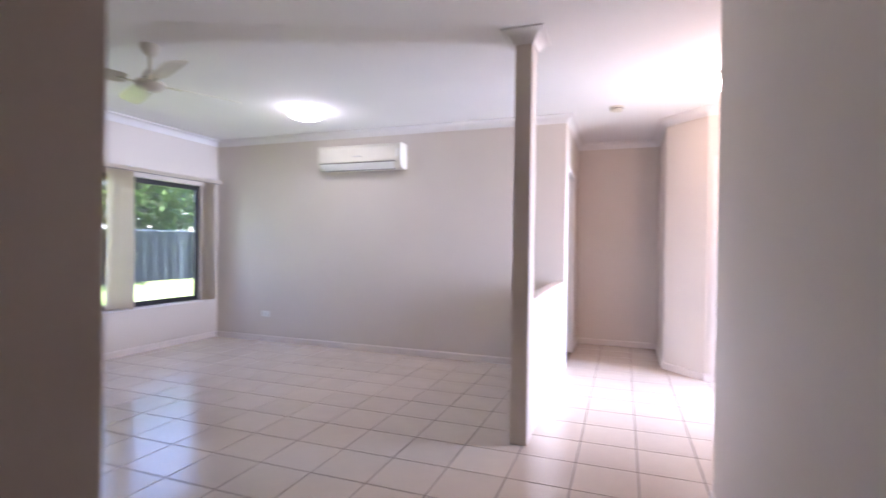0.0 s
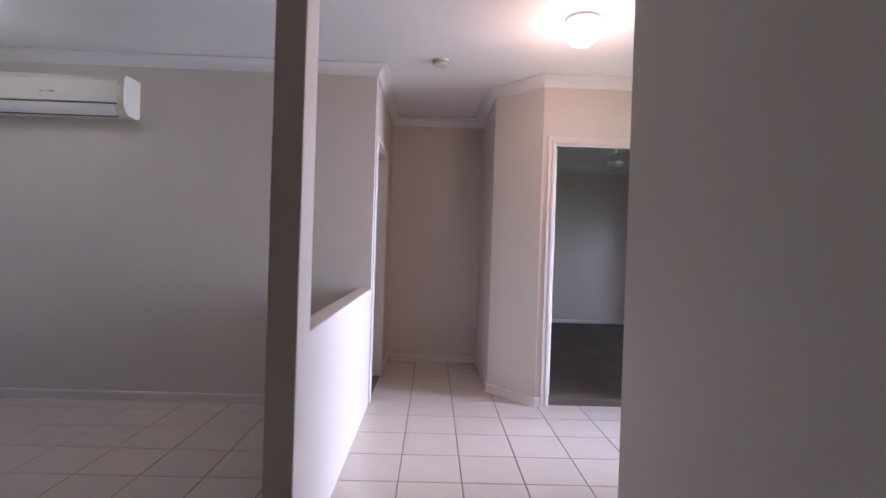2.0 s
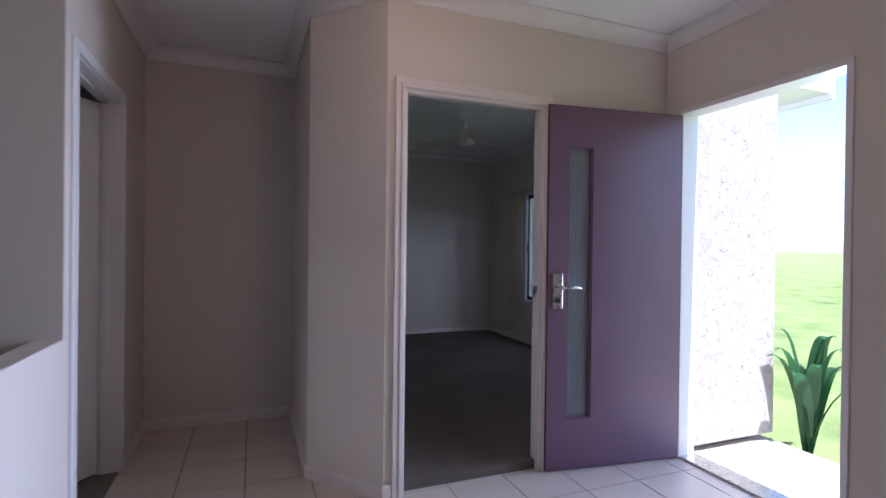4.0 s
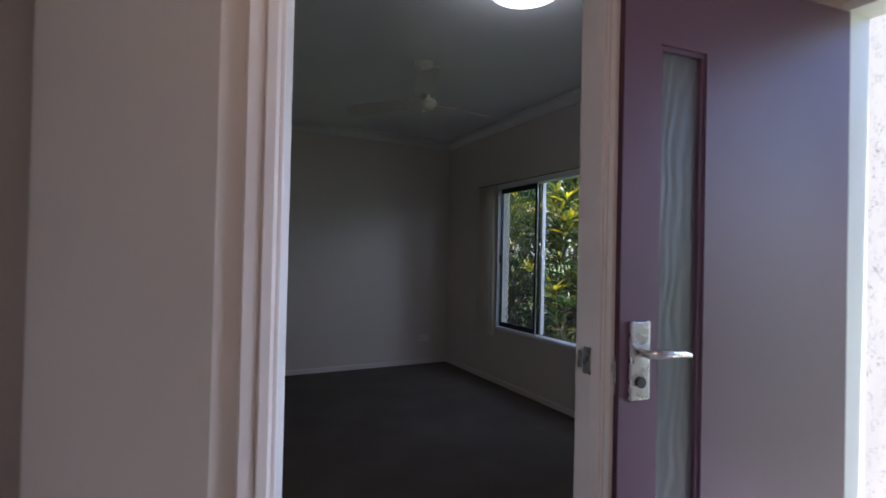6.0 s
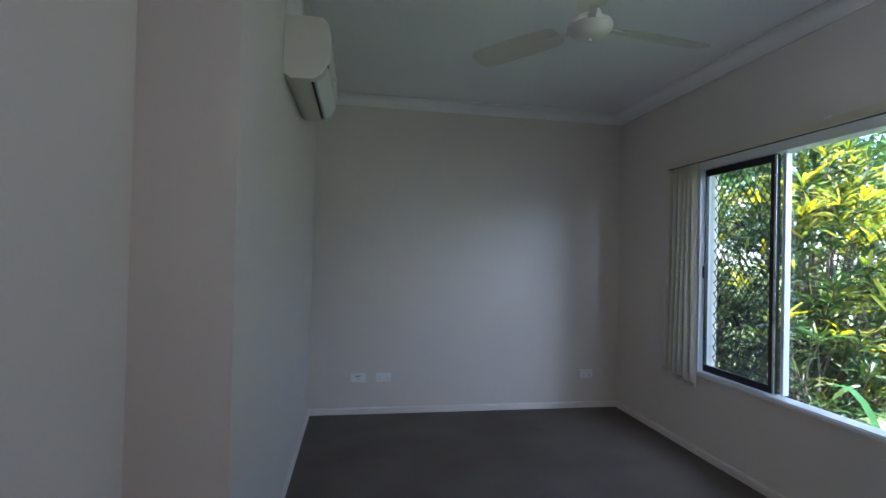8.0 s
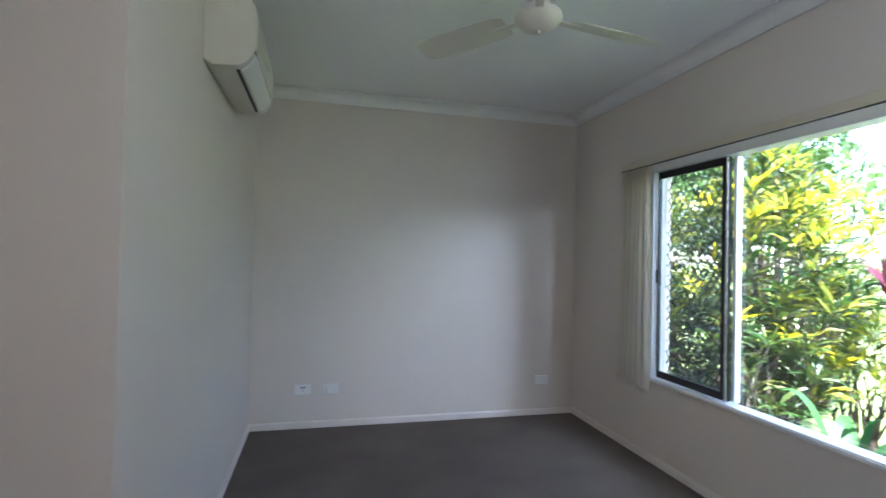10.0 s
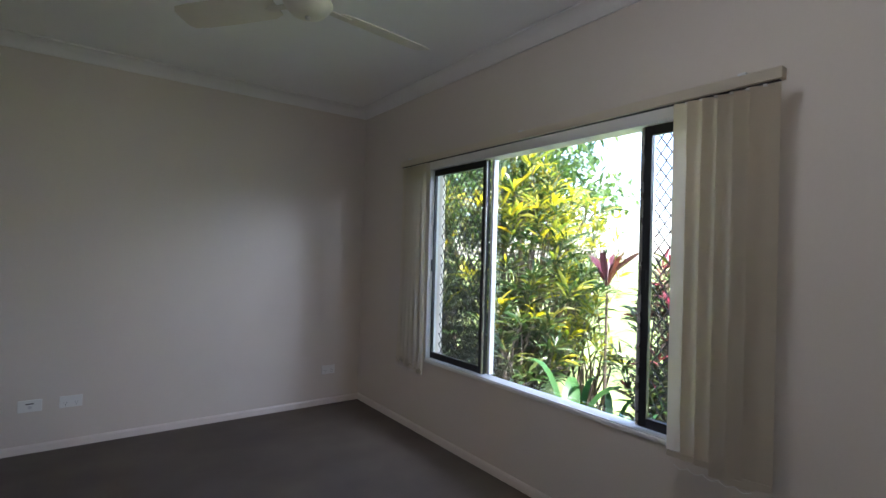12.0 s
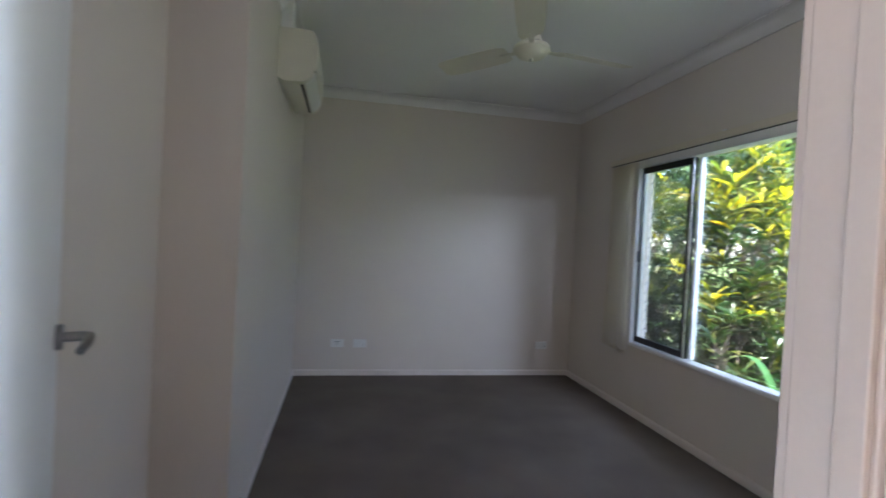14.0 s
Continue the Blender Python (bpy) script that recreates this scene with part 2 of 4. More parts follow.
def lathe(profile, seg=32, at=(0, 0, 0)):
    """A turned solid from (radius, height) pairs."""
    bm = bmesh.new()
    rings = []
    for r, z in profile:
        if r < 1e-5:
            rings.append([bm.verts.new((at[0], at[1], at[2] + z))])
        else:
            rings.append([bm.verts.new((at[0] + r * math.cos(2 * math.pi * k / seg), at[1] + r * math.sin(2 * math.pi * k / seg), at[2] + z)) for k in range(seg)])
    for a, b in zip(rings, rings[1:]):
        for k in range(seg):
            q = [a[k % len(a)], a[(k + 1) % len(a)], b[(k + 1) % len(b)], b[k % len(b)]]
            q = list(dict.fromkeys(q))
            if len(q) > 2:
                bm.faces.new(q)
    bmesh.ops.recalc_face_normals(bm, faces=bm.faces)
    return bm


def prism(points, z0, z1):
    bm = bmesh.new()
    lo, hi = [bm.verts.new((x, y, z0)) for x, y in points], [bm.verts.new((x, y, z1)) for x, y in points]
    bm.faces.new(lo), bm.faces.new(hi)
    for k in range(len(points)):
        j = (k + 1) % len(points)
        bm.faces.new((lo[k], lo[j], hi[j], hi[k]))
    bmesh.ops.recalc_face_normals(bm, faces=bm.faces)
    return bm


def sweep(points, profile, closed=False):
    """A moulding along a plan line, its room on the left: profile of (distance from the wall, height)."""
    bm = bmesh.new()
    n = len(points)
    rings = []
    for k in range(n):
        p = Vector(points[k])
        d0 = (p - Vector(points[k - 1])).normalized() if closed or k > 0 else None
        d1 = (Vector(points[(k + 1) % n]) - p).normalized() if closed or k < n - 1 else None
        d0, d1 = d0 or d1, d1 or d0
        n0, n1 = Vector((-d0.y, d0.x)), Vector((-d1.y, d1.x))
        mit = (n0 + n1) / (1 + n0.dot(n1))
        rings.append([bm.verts.new((p.x + mit.x * d, p.y + mit.y * d, z)) for d, z in profile])
    m = len(profile)
    for k in range(n if closed else n - 1):
        a, b = rings[k], rings[(k + 1) % n]
        for j in range(m):
            bm.faces.new((a[j], a[(j + 1) % m], b[(j + 1) % m], b[j]))
    if not closed:
        bm.faces.new(rings[0]), bm.faces.new(rings[-1])
    bmesh.ops.recalc_face_normals(bm, faces=bm.faces)
    return bm


def tube(bm, pts, radii, seg=8):
    """A bent tube through points."""
    rings = []
    for k, p in enumerate(pts):
        p = Vector(p)
        d = (Vector(pts[min(k + 1, len(pts) - 1)]) - Vector(pts[max(k - 1, 0)])).normalized()
        u = d.orthogonal().normalized() if k == 0 else (rings[-1][1] - d * rings[-1][1].dot(d)).normalized()
        v = d.cross(u)
        r = radii[k] if isinstance(radii, (list, tuple)) else radii
        rings.append(([bm.verts.new(p + (u * math.cos(2 * math.pi * j / seg) + v * math.sin(2 * math.pi * j / seg)) * r) for j in range(seg)], u))
    for (a, _), (b, _) in zip(rings, rings[1:]):
        for j in range(seg):
            bm.faces.new((a[j], a[(j + 1) % seg], b[(j + 1) % seg], b[j]))
    bm.faces.new(rings[0][0]), bm.faces.new(rings[-1][0])
    bmesh.ops.recalc_face_normals(bm, faces=bm.faces)
    return bm


def part(name, bm, mat, parent=None, label="", smooth=False):
    """One mesh object, under a thing or a part."""
    me = bpy.data.meshes.new(name)
    bm.normal_update()
    if smooth:
        for f in bm.faces:
            f.smooth = True
        for e in bm.edges:
            if len(e.link_faces) == 2 and e.calc_face_angle(0) > radians(38):
                e.smooth = False
    bm.to_mesh(me)
    bm.free()
    me.materials.append(mat)
    ob = new(name, me)
    if parent:
        ob.parent = parent
    if label:
        ob["label"] = label
    return ob


def thing(name, at, label, category, group="", rz=0.0):
    ob = new(name)
    ob.matrix_world = pose(*at, 0, 0, rz)
    ob.empty_display_size = 0.1
    return tagged(ob, label, category, group)


def structure(name, bm, mat, label, category, smooth=False):
    return tagged(part(name, bm, mat, smooth=smooth), label, category, kind="structure")


# ---- large structure ----
FRONT, WIN_IN, WIN_OUT, BACK = 2.52, 3.345, 3.48, 9.378
DOOR_Y0, DOOR_Y1 = 5.30, 5.39
JL, JR, HEAD = 0.830, 1.626, 2.035
LEND, CARPET_Z = 0.614, 0.048
WY0, WY1, WZ0, WZ1 = 6.27, 8.36, 0.582, 1.922
LY0, LY1, LZ0, LZ1 = 2.80, 4.94, 0.50, 1.935
wall_label = "plain wall in warm beige-grey paint"
structure("wall_living_north", boxes((-5.1, -0.55, 5.20, 5.30, 0, CEIL)), PAINT, wall_label + " behind the air conditioner", "wall")
HD0, HD1 = 5.30, 6.09
structure("wall_hall_left", boxes((-0.65, -0.55, HD1, 6.80, 0, CEIL), (-0.65, -0.55, HD0, HD1, 2.03, CEIL)), PAINT, wall_label + " with a doorway", "wall")
structure("wall_hall_end", boxes((-0.55, 0.50, 6.70, 6.80, 0, CEIL)), PAINT, wall_label + " closing the short hall", "wall")
structure("wall_chamfer", prism([(0.40, 6.70), (0.40, 5.665), (0.73, 5.30), (JL - 0.02, 5.30), (JL - 0.02, 5.39), (0.77, 5.39), (0.50, 5.70), (0.50, 6.70)], 0, CEIL), PAINT, wall_label + " with an angled corner", "wall")
structure("wall_robe", boxes((0.50, 0.78, 6.95, 9.48, 0, CEIL), (0.40, 0.50, 6.80, 9.48, 0, CEIL), bevel=0.0), PAINT, wall_label + " carrying the bedroom air conditioner", "wall")
structure("wall_bedroom_south", boxes((JR + 0.02, WIN_IN, DOOR_Y0, DOOR_Y1, 0, CEIL), (JL - 0.02, JR + 0.02, DOOR_Y0, DOOR_Y1, HEAD + 0.02, CEIL)), PAINT, wall_label + " with the bedroom doorway", "wall")
structure("wall_bedroom_north", boxes((0.78, WIN_IN, BACK, BACK + 0.1, 0, CEIL)), PAINT, wall_label + " with three power points", "wall")
structure("wall_window", boxes((WIN_IN, WIN_OUT, 5.30, WY0, 0, CEIL), (WIN_IN, WIN_OUT, WY1, BACK + 0.1, 0, CEIL), (WIN_IN, 3.435, WY0, WY1, 0, WZ0), (3.435, WIN_OUT, WY0, WY1, 0, 0.455), (WIN_IN, WIN_OUT, WY0, WY1, WZ1, CEIL)), PAINT, wall_label + " with a wide garden window", "wall")
FD0, FD1 = 4.27, 5.185
structure("wall_front", boxes((FRONT, FRONT + 0.1, 2.71, FD0, 0, CEIL), (FRONT, FRONT + 0.1, FD1, DOOR_Y0, 0, CEIL), (FRONT, FRONT + 0.1, FD0, FD1, 2.09, CEIL)), PAINT, wall_label + " with the front doorway", "wall")
structure("wall_entry_south", boxes((0.52, FRONT, 2.71, 2.81, 0, CEIL)), PAINT, wall_label + " beside the entry", "wall")
structure("wall_corridor_right", boxes((0.42, 0.52, -2.6, 2.81, 0, CEIL), bevel=0.004), PAINT, wall_label + " along the passage", "wall")
structure("wall_corridor_left", boxes((-0.74, -0.64, -2.6, LEND, 0, CEIL), bevel=0.004), PAINT, wall_label + " ending at the living room", "wall")
structure("wall_corridor_end", boxes((-0.74, 0.52, -2.7, -2.6, 0, CEIL)), PAINT, wall_label, "wall")
structure("wall_living_south", boxes((-5.1, -0.74, LEND - 0.1, LEND, 0, CEIL)), PAINT, wall_label, "wall")
structure("wall_living_west", boxes((-5.1, -5.0, LEND, LY0, 0, CEIL), (-5.1, -5.0, LY1, 5.20, 0, CEIL), (-5.1, -5.0, LY0, LY1, 0, LZ0), (-5.1, -5.0, LY0, LY1, LZ1, CEIL)), PAINT, wall_label + " with a garden window", "wall")
structure("wall_bathroom_back", boxes((-2.0, -1.9, 5.3, 6.8, 0, CEIL), (-1.9, -0.65, 6.70, 6.80, 0, CEIL)), PAINT, wall_label, "wall")
structure("ceiling", boxes((-5.1, FRONT + 0.1, -2.7, BACK + 0.1, CEIL, CEIL + 0.12), (FRONT + 0.1, WIN_OUT, 5.262, BACK + 0.1, CEIL, CEIL + 0.12)), CEILING, "flat white plasterboard ceiling", "ceiling")
structure("eave_soffit", boxes((WIN_OUT, 4.10, 5.30, 10.2, 2.42, 2.67), (4.10, 4.14, 5.30, 10.2, 2.38, 2.67)), TRIM, "white eave lining outside the window", "eave")
structure("wall_porch", boxes((FRONT + 0.1, WIN_OUT + 0.004, 5.272, 5.298, 0, 2.54)), RENDER, "cream trowelled cement render on the porch wall", "wall")
structure("post_wall", boxes((-0.645, -0.54, 3.17, 3.343, 0, CEIL), bevel=0.004), PAINT, "square plaster post in beige-grey paint", "post")
structure("half_wall", boxes((-0.643, -0.545, 3.343, 5.20, 0, 0.885), bevel=0.005), PAINT, "waist-high partition wall in pale beige paint", "half wall")
MAIN = [(0.42, -2.6), (0.42, 2.81), (FRONT, 2.81), (FRONT, DOOR_Y0), (0.73, 5.30), (0.40, 5.665), (0.40, 6.70), (-0.55, 6.70), (-0.55, 5.20), (-5.0, 5.20), (-5.0, LEND), (-0.64, LEND), (-0.64, -2.6)]
BED = [(WIN_IN, DOOR_Y1), (WIN_IN, BACK), (0.78, BACK), (0.78, 6.95), (0.50, 6.95), (0.50, 5.70), (0.77, 5.39)]
COVE = [(0, CEIL - 0.001), (0, CEIL - 0.08), (0.010, CEIL - 0.08), (0.014, CEIL - 0.062), (0.030, CEIL - 0.036), (0.056, CEIL - 0.016), (0.078, CEIL - 0.010), (0.078, CEIL - 0.001)]
structure("cornice", sweep(MAIN, COVE, True), TRIM, "white coved plaster cornice round the living area", "cornice", True)
structure("cornice", sweep(BED, COVE, True), TRIM, "white coved plaster cornice round the bedroom", "cornice", True)
structure("cornice", sweep([(-0.645, 3.17), (-0.645, 3.343), (-0.54, 3.343), (-0.54, 3.17)], COVE, True), TRIM, "white coved cornice wrapped round the post", "cornice", True)
SKIRT = [(0, 0.0), (0.012, 0.0), (0.012, 0.058), (0.007, 0.068), (0, 0.070)]
for line in ([(0.42, -2.6), (0.42, 2.81), (FRONT, 2.81), (FRONT, FD0 - 0.07)], [(FRONT, FD1 + 0.07), (FRONT, DOOR_Y0), (JR + 0.065, DOOR_Y0)],
             [(JL - 0.065, 5.30), (0.73, 5.30), (0.40, 5.665), (0.40, 6.70), (-0.55, 6.70), (-0.55, HD1 + 0.06)], [(-0.643, 5.20), (-5.0, 5.20), (-5.0, LEND), (-0.64, LEND), (-0.64, -2.6)]):
    structure("baseboard", sweep(line, SKIRT), FRAME_PINK, "low cream painted skirting board", "skirting")
BED_SKIRT = [(d, z + CARPET_Z - 0.02) for d, z in SKIRT]
structure("baseboard", sweep([(JR + 0.065, DOOR_Y1), (WIN_IN, DOOR_Y1), (WIN_IN, BACK), (0.78, BACK), (0.78, 6.95), (0.50, 6.95), (0.50, 5.70), (0.765, 5.395)], BED_SKIRT), FRAME_PINK, "low cream painted skirting board", "skirting")
structure("bedroom_carpet", prism([(WIN_IN, 5.345), (WIN_IN, BACK), (0.78, BACK), (0.78, 6.95), (0.50, 6.95), (0.50, 5.70), (0.77, 5.345)], -0.05, CARPET_Z), CARPET, "dark taupe cut-pile carpet", "carpet")


# ---- door frames ----
def doorway(name, x0, x1, y0, y1, head, along, mat, label, rebate=0.0):
    """Jambs, head and architraves of a doorway; along: the axis in which the wall runs."""
    top = tagged(new(name), label, "door frame", kind="structure")
    def put(n, a0, a1, b0, b1, z0, z1, bev=0.003):
        r = (a0, a1, b0, b1, z0, z1) if along == "x" else (b0, b1, a0, a1, z0, z1)
        part(n, boxes(r, bevel=bev), mat, top)
    put("jamb", x0 - 0.02, x0, y0, y1, 0, head)
    put("jamb", x1, x1 + 0.02, y0, y1, 0, head)
    put("head", x0 - 0.02, x1 + 0.02, y0, y1, head, head + 0.02)
    mid = y1 - 0.055
    put("stop", x0, x0 + 0.009, mid - 0.03, mid, 0, head, 0.002)
    put("stop", x1 - 0.009, x1, mid - 0.03, mid, 0, head, 0.002)
    put("stop", x0 + 0.009, x1 - 0.009, mid - 0.03, mid, head - 0.012, head, 0.002)
    for side, out in ((y0, -1), (y1, 1)):
        for d0, d1, t in ((0.006, 0.028, 0.016), (0.028, 0.058, 0.012)):
            a, b = sorted((side, side + out * t))
            put("architrave", x0 - d1, x0 - d0, a, b, 0, head + d0)
            put("architrave", x1 + d0, x1 + d1, a, b, 0, head + d0)
            put("architrave", x0 - d1, x1 + d1, a, b, head + d0, head + d1)
    return top


doorway("door_frame_bedroom", JL, JR, DOOR_Y0, DOOR_Y1, HEAD, "x", FRAME_PINK, "warm white timber door frame with moulded architraves")
doorway("door_frame_hall", HD0 + 0.02, HD1 - 0.02, -0.65, -0.55, 2.01, "y", TRIM, "white timber door frame in the hall")
FDF = tagged(new("front_door_frame"), "white timber frame of the open front doorway", "door frame", kind="structure")
for n, r in (("jamb", (FRONT - 0.012, FRONT + 0.112, FD0, FD0 + 0.03, 0, 2.06)), ("jamb", (FRONT - 0.012, FRONT + 0.112, FD1 - 0.022, FD1, 0, 2.06)), ("head", (FRONT - 0.012, FRONT + 0.112, FD0, FD1, 2.06, 2.09)),
             ("sill", (FRONT - 0.005, FRONT + 0.13, FD0 + 0.03, FD1 - 0.022, -0.02, 0.014))):
    part(n, boxes(r, bevel=0.003), TRIM if n != "sill" else STEEL, FDF)

# ---- floors and ground ----
TX0, TY0, PITCH, GAP = -0.236, 5.03, 0.330, 0.0028
structure("ground", boxes((-400, 400, -400, 400, -0.6, -0.16)), GRASS, "sunlit green lawn", "lawn")
structure("porch_slab", boxes((FRONT + 0.1, 3.34, 2.2, 5.272, -0.155, -0.06)), PAVER, "pale concrete porch slab", "porch")
structure("house_footing", boxes((-5.1, WIN_OUT - 0.002, -2.7, BACK + 0.1, -0.155, -0.051)), BRICK_OUT, "concrete house footing", "footing")
floor = structure("floor", boxes((-5.0, 0.42, 0.6, 5.2, -0.05, -0.003), (0.42, FRONT + 0.1, 2.81, 5.2, -0.05, -0.003), (0.73, FRONT, 5.2, 5.34, -0.05, -0.003), (-0.64, 0.42, -2.6, 0.6, -0.05, -0.003), (-0.55, 0.73, 5.2, 6.7, -0.05, -0.003), (-1.9, -0.55, 5.3, 6.7, -0.05, -0.003)), GROUT, "cream ceramic tiled floor with grey-brown grout", "floor")

# ---- bedroom door leaf ----
def lever(parent, at, out, toward, plate=None, metal=None):
    """A lever handle: out is the side it stands off (+1 or -1 in y), toward the way the lever points in x."""
    x, y, z = at
    metal = metal or STEEL
    if plate:
        w, z0, z1 = plate
        p = part("backplate", boxes((x - w / 2, x + w / 2, *sorted((y, y + out * 0.011)), z0, z1), bevel=0.004), STEEL, parent, "satin steel backplate")
        bm = bmesh.new()
        cyl(bm, (x, y + out * 0.012, z0 + 0.045), 0.014, 0.014, 0.008, 20, "y")
        part("key_cylinder", bm, DARK, p, "dark oval key cylinder")
    else:
        bm = bmesh.new()
        cyl(bm, (x, y + out * 0.006, z), 0.026, 0.026, 0.012, 28, "y")
        part("rose", bm, metal, parent, "round metal rose")
    bm = bmesh.new()
    pts = [(x, y + out * 0.008, z), (x, y + out * 0.045, z), (x + toward * 0.012, y + out * 0.056, z + 0.001), (x + toward * 0.05, y + out * 0.058, z + 0.002), (x + toward * 0.095, y + out * 0.056, z), (x + toward * 0.122, y + out * 0.048, z - 0.006)]
    tube(bm, pts, [0.0105, 0.0105, 0.0105, 0.0095, 0.0085, 0.007], 12)
    part("lever", bm, metal, parent, "satin metal lever", smooth=True)


door = thing("bedroom_door", (JL + 0.004, 5.395, 0), "white flush bedroom door standing wide open", "door", rz=111)
leaf = part("leaf", boxes((0.002, 0.775, -0.04, 0.0, CARPET_Z + 0.008, 2.03), bevel=0.002), DOOR_WHITE, door)
lever(door, (0.735, -0.04, 1.038), -1, -1, metal=NICKEL)
for hz in (0.22, 1.02, 1.82):
    bm = bmesh.new()
    cyl(bm, (-0.004, 0.004, hz), 0.0065, 0.0065, 0.09, 12)
    part("hinge", bm, STEEL, door, "steel butt hinge")
strike = thing("strike_plate", (JR - 0.0005, 5.352, 1.0), "small steel strike plate on the door jamb", "strike plate")
part("plate", boxes((-0.002, 0.0005, -0.014, 0.016, -0.035, 0.035)), STEEL, strike)
part("lip", boxes((-0.005, 0.0, 0.016, 0.034, -0.022, 0.022), bevel=0.001), STEEL, strike)

hall_door = thing("hall_door", (-0.648, HD1 - 0.022, 0), "white flush hall door standing ajar", "door", rz=-90 - 38)
part("leaf", boxes((0.002, 0.735, -0.036, 0.0, 0.012, 2.0), bevel=0.002), DOOR_WHITE, hall_door)
lever(hall_door, (0.675, 0.0, 1.06), 1, -1, metal=NICKEL)

# ---- front door ----
HINGE = (2.505, 5.160)
fdoor = thing("front_door", (*HINGE, 0), "purple painted front door standing open with a tall glass slot", "door", rz=172.9)
GX0, GX1, GZ0, GZ1 = 0.592, 0.748, 0.29, 1.825
bm = boxes((0.004, GX0, -0.042, 0, 0.012, 2.05), (GX1, 0.864, -0.042, 0, 0.012, 2.05), (GX0, GX1, -0.042, 0, 0.012, GZ0), (GX0, GX1, -0.042, 0, GZ1, 2.05))
part("leaf", bm, PURPLE, fdoor)
part("edge_strip", boxes((0.864, 0.867, -0.042, 0, 0.012, 2.05)), PURPLE_EDGE, fdoor, "dark maroon closing edge")
slot = part("glazing_bead", boxes((GX0, GX0 + 0.012, -0.034, -0.008, GZ0, GZ1), (GX1 - 0.012, GX1, -0.034, -0.008, GZ0, GZ1), (GX0 + 0.012, GX1 - 0.012, -0.034, -0.008, GZ0, GZ0 + 0.012), (GX0 + 0.012, GX1 - 0.012, -0.034, -0.008, GZ1 - 0.012, GZ1)), PURPLE, fdoor)
part("glass_slot", boxes((GX0 + 0.012, GX1 - 0.012, -0.026, -0.020, GZ0 + 0.012, GZ1 - 0.012)), TEXTURED, fdoor, "swirl-patterned obscure glass")
lever(fdoor, (0.808, 0.0, 1.035), 1, -1, plate=(0.060, 0.915, 1.112))
part("latch", boxes((0.867, 0.8695, -0.032, -0.010, 0.93, 1.02), (0.8695, 0.880, -0.027, -0.015, 0.985, 1.005), bevel=0.0008), STEEL, fdoor, "steel latch with its bolt")

# ---- ceiling fans ----
def ceiling_fan(at, bottom, angles, label, blade_r=0.60):
    fan = thing("ceiling_fan", (*at, 0), label, "ceiling fan")
    part("canopy", lathe([(0, CEIL), (0.062, CEIL), (0.060, CEIL - 0.02), (0.040, CEIL - 0.06), (0.020, CEIL - 0.075), (0, CEIL - 0.075)], 32), PLASTIC_AGED, fan, smooth=True)
    part("downrod", lathe([(0, CEIL - 0.07), (0.0125, CEIL - 0.07), (0.0125, bottom + 0.13), (0, bottom + 0.13)], 20), PLASTIC_AGED, fan, smooth=True)
    part("collar", lathe([(0, bottom + 0.15), (0.024, bottom + 0.15), (0.045, bottom + 0.11), (0.050, bottom + 0.085), (0, bottom + 0.085)], 32), PLASTIC_AGED, fan, smooth=True)
    part("gap_ring", lathe([(0, bottom + 0.087), (0.052, bottom + 0.087), (0.052, bottom + 0.079), (0, bottom + 0.079)], 32), DARK, fan, "dark gap ring")
    hub = part("motor_housing", lathe([(0, bottom + 0.08), (0.062, bottom + 0.08), (0.088, bottom + 0.068), (0.095, bottom + 0.05), (0.090, bottom + 0.042), (0.084, bottom + 0.034), (0.066, bottom + 0.014), (0.035, bottom + 0.004), (0, bottom + 0.002)], 40), PLASTIC_AGED, fan, smooth=True)
    part("switch_nub", lathe([(0, bottom + 0.006), (0.010, bottom + 0.006), (0.010, bottom - 0.006), (0.007, bottom - 0.009), (0, bottom - 0.009)], 16), STEEL, hub, "small metal cap nut")
    for a in angles:
        bm = bmesh.new()
        rows = []
        for r, w in ((0.14, 0.045), (0.18, 0.060), (0.35, 0.066), (0.52, 0.066), (blade_r - 0.02, 0.060), (blade_r, 0.038)):
            rows.append([bm.verts.new((r, s * w, bottom + 0.058 + s * w * 0.28 + d)) for s in (-1, 1) for d in (0.0, 0.003)])
        for p, q in zip(rows, rows[1:]):
            for i, j in ((0, 1), (1, 3), (3, 2), (2, 0)):
                bm.faces.new((p[i], p[j], q[j], q[i]))
        bm.faces.new([rows[0][i] for i in (0, 1, 3, 2)]), bm.faces.new([rows[-1][i] for i in (0, 1, 3, 2)])
        bmesh.ops.recalc_face_normals(bm, faces=bm.faces)
        blade = part("blade", bm, PLASTIC_AGED, fan)
        blade.matrix_basis = pose(0, 0, 0, 0, 0, a)
        part("blade_arm", boxes((0.07, 0.19, -0.016, 0.016, bottom + 0.050, bottom + 0.056), bevel=0.002), PLASTIC_AGED, blade)
    return fan


ceiling_fan((2.06, 7.367), 2.225, (8, 128, 248), "white ceiling fan on a short rod in the bedroom")
ceiling_fan((-3.02, 2.60), 2.235, (65, 155, 245, 335), "white ceiling fan with four blades in the living room")


# ---- lamps ----
def oyster(at, label, r=0.19):
    lamp = thing("ceiling_light", (*at, 0), label, "ceiling light")
    part("base", lathe([(0, CEIL), (r - 0.02, CEIL), (r - 0.02, CEIL - 0.012), (0, CEIL - 0.012)], 48), PLASTIC, lamp, smooth=True)
    part("diffuser", lathe([(r, CEIL - 0.004), (r - 0.002, CEIL - 0.030), (r * 0.86, CEIL - 0.062), (r * 0.6, CEIL - 0.085), (r * 0.3, CEIL - 0.095), (0, CEIL - 0.098)], 48), LAMP_GLOW, lamp, "lit white diffuser bowl", smooth=True)


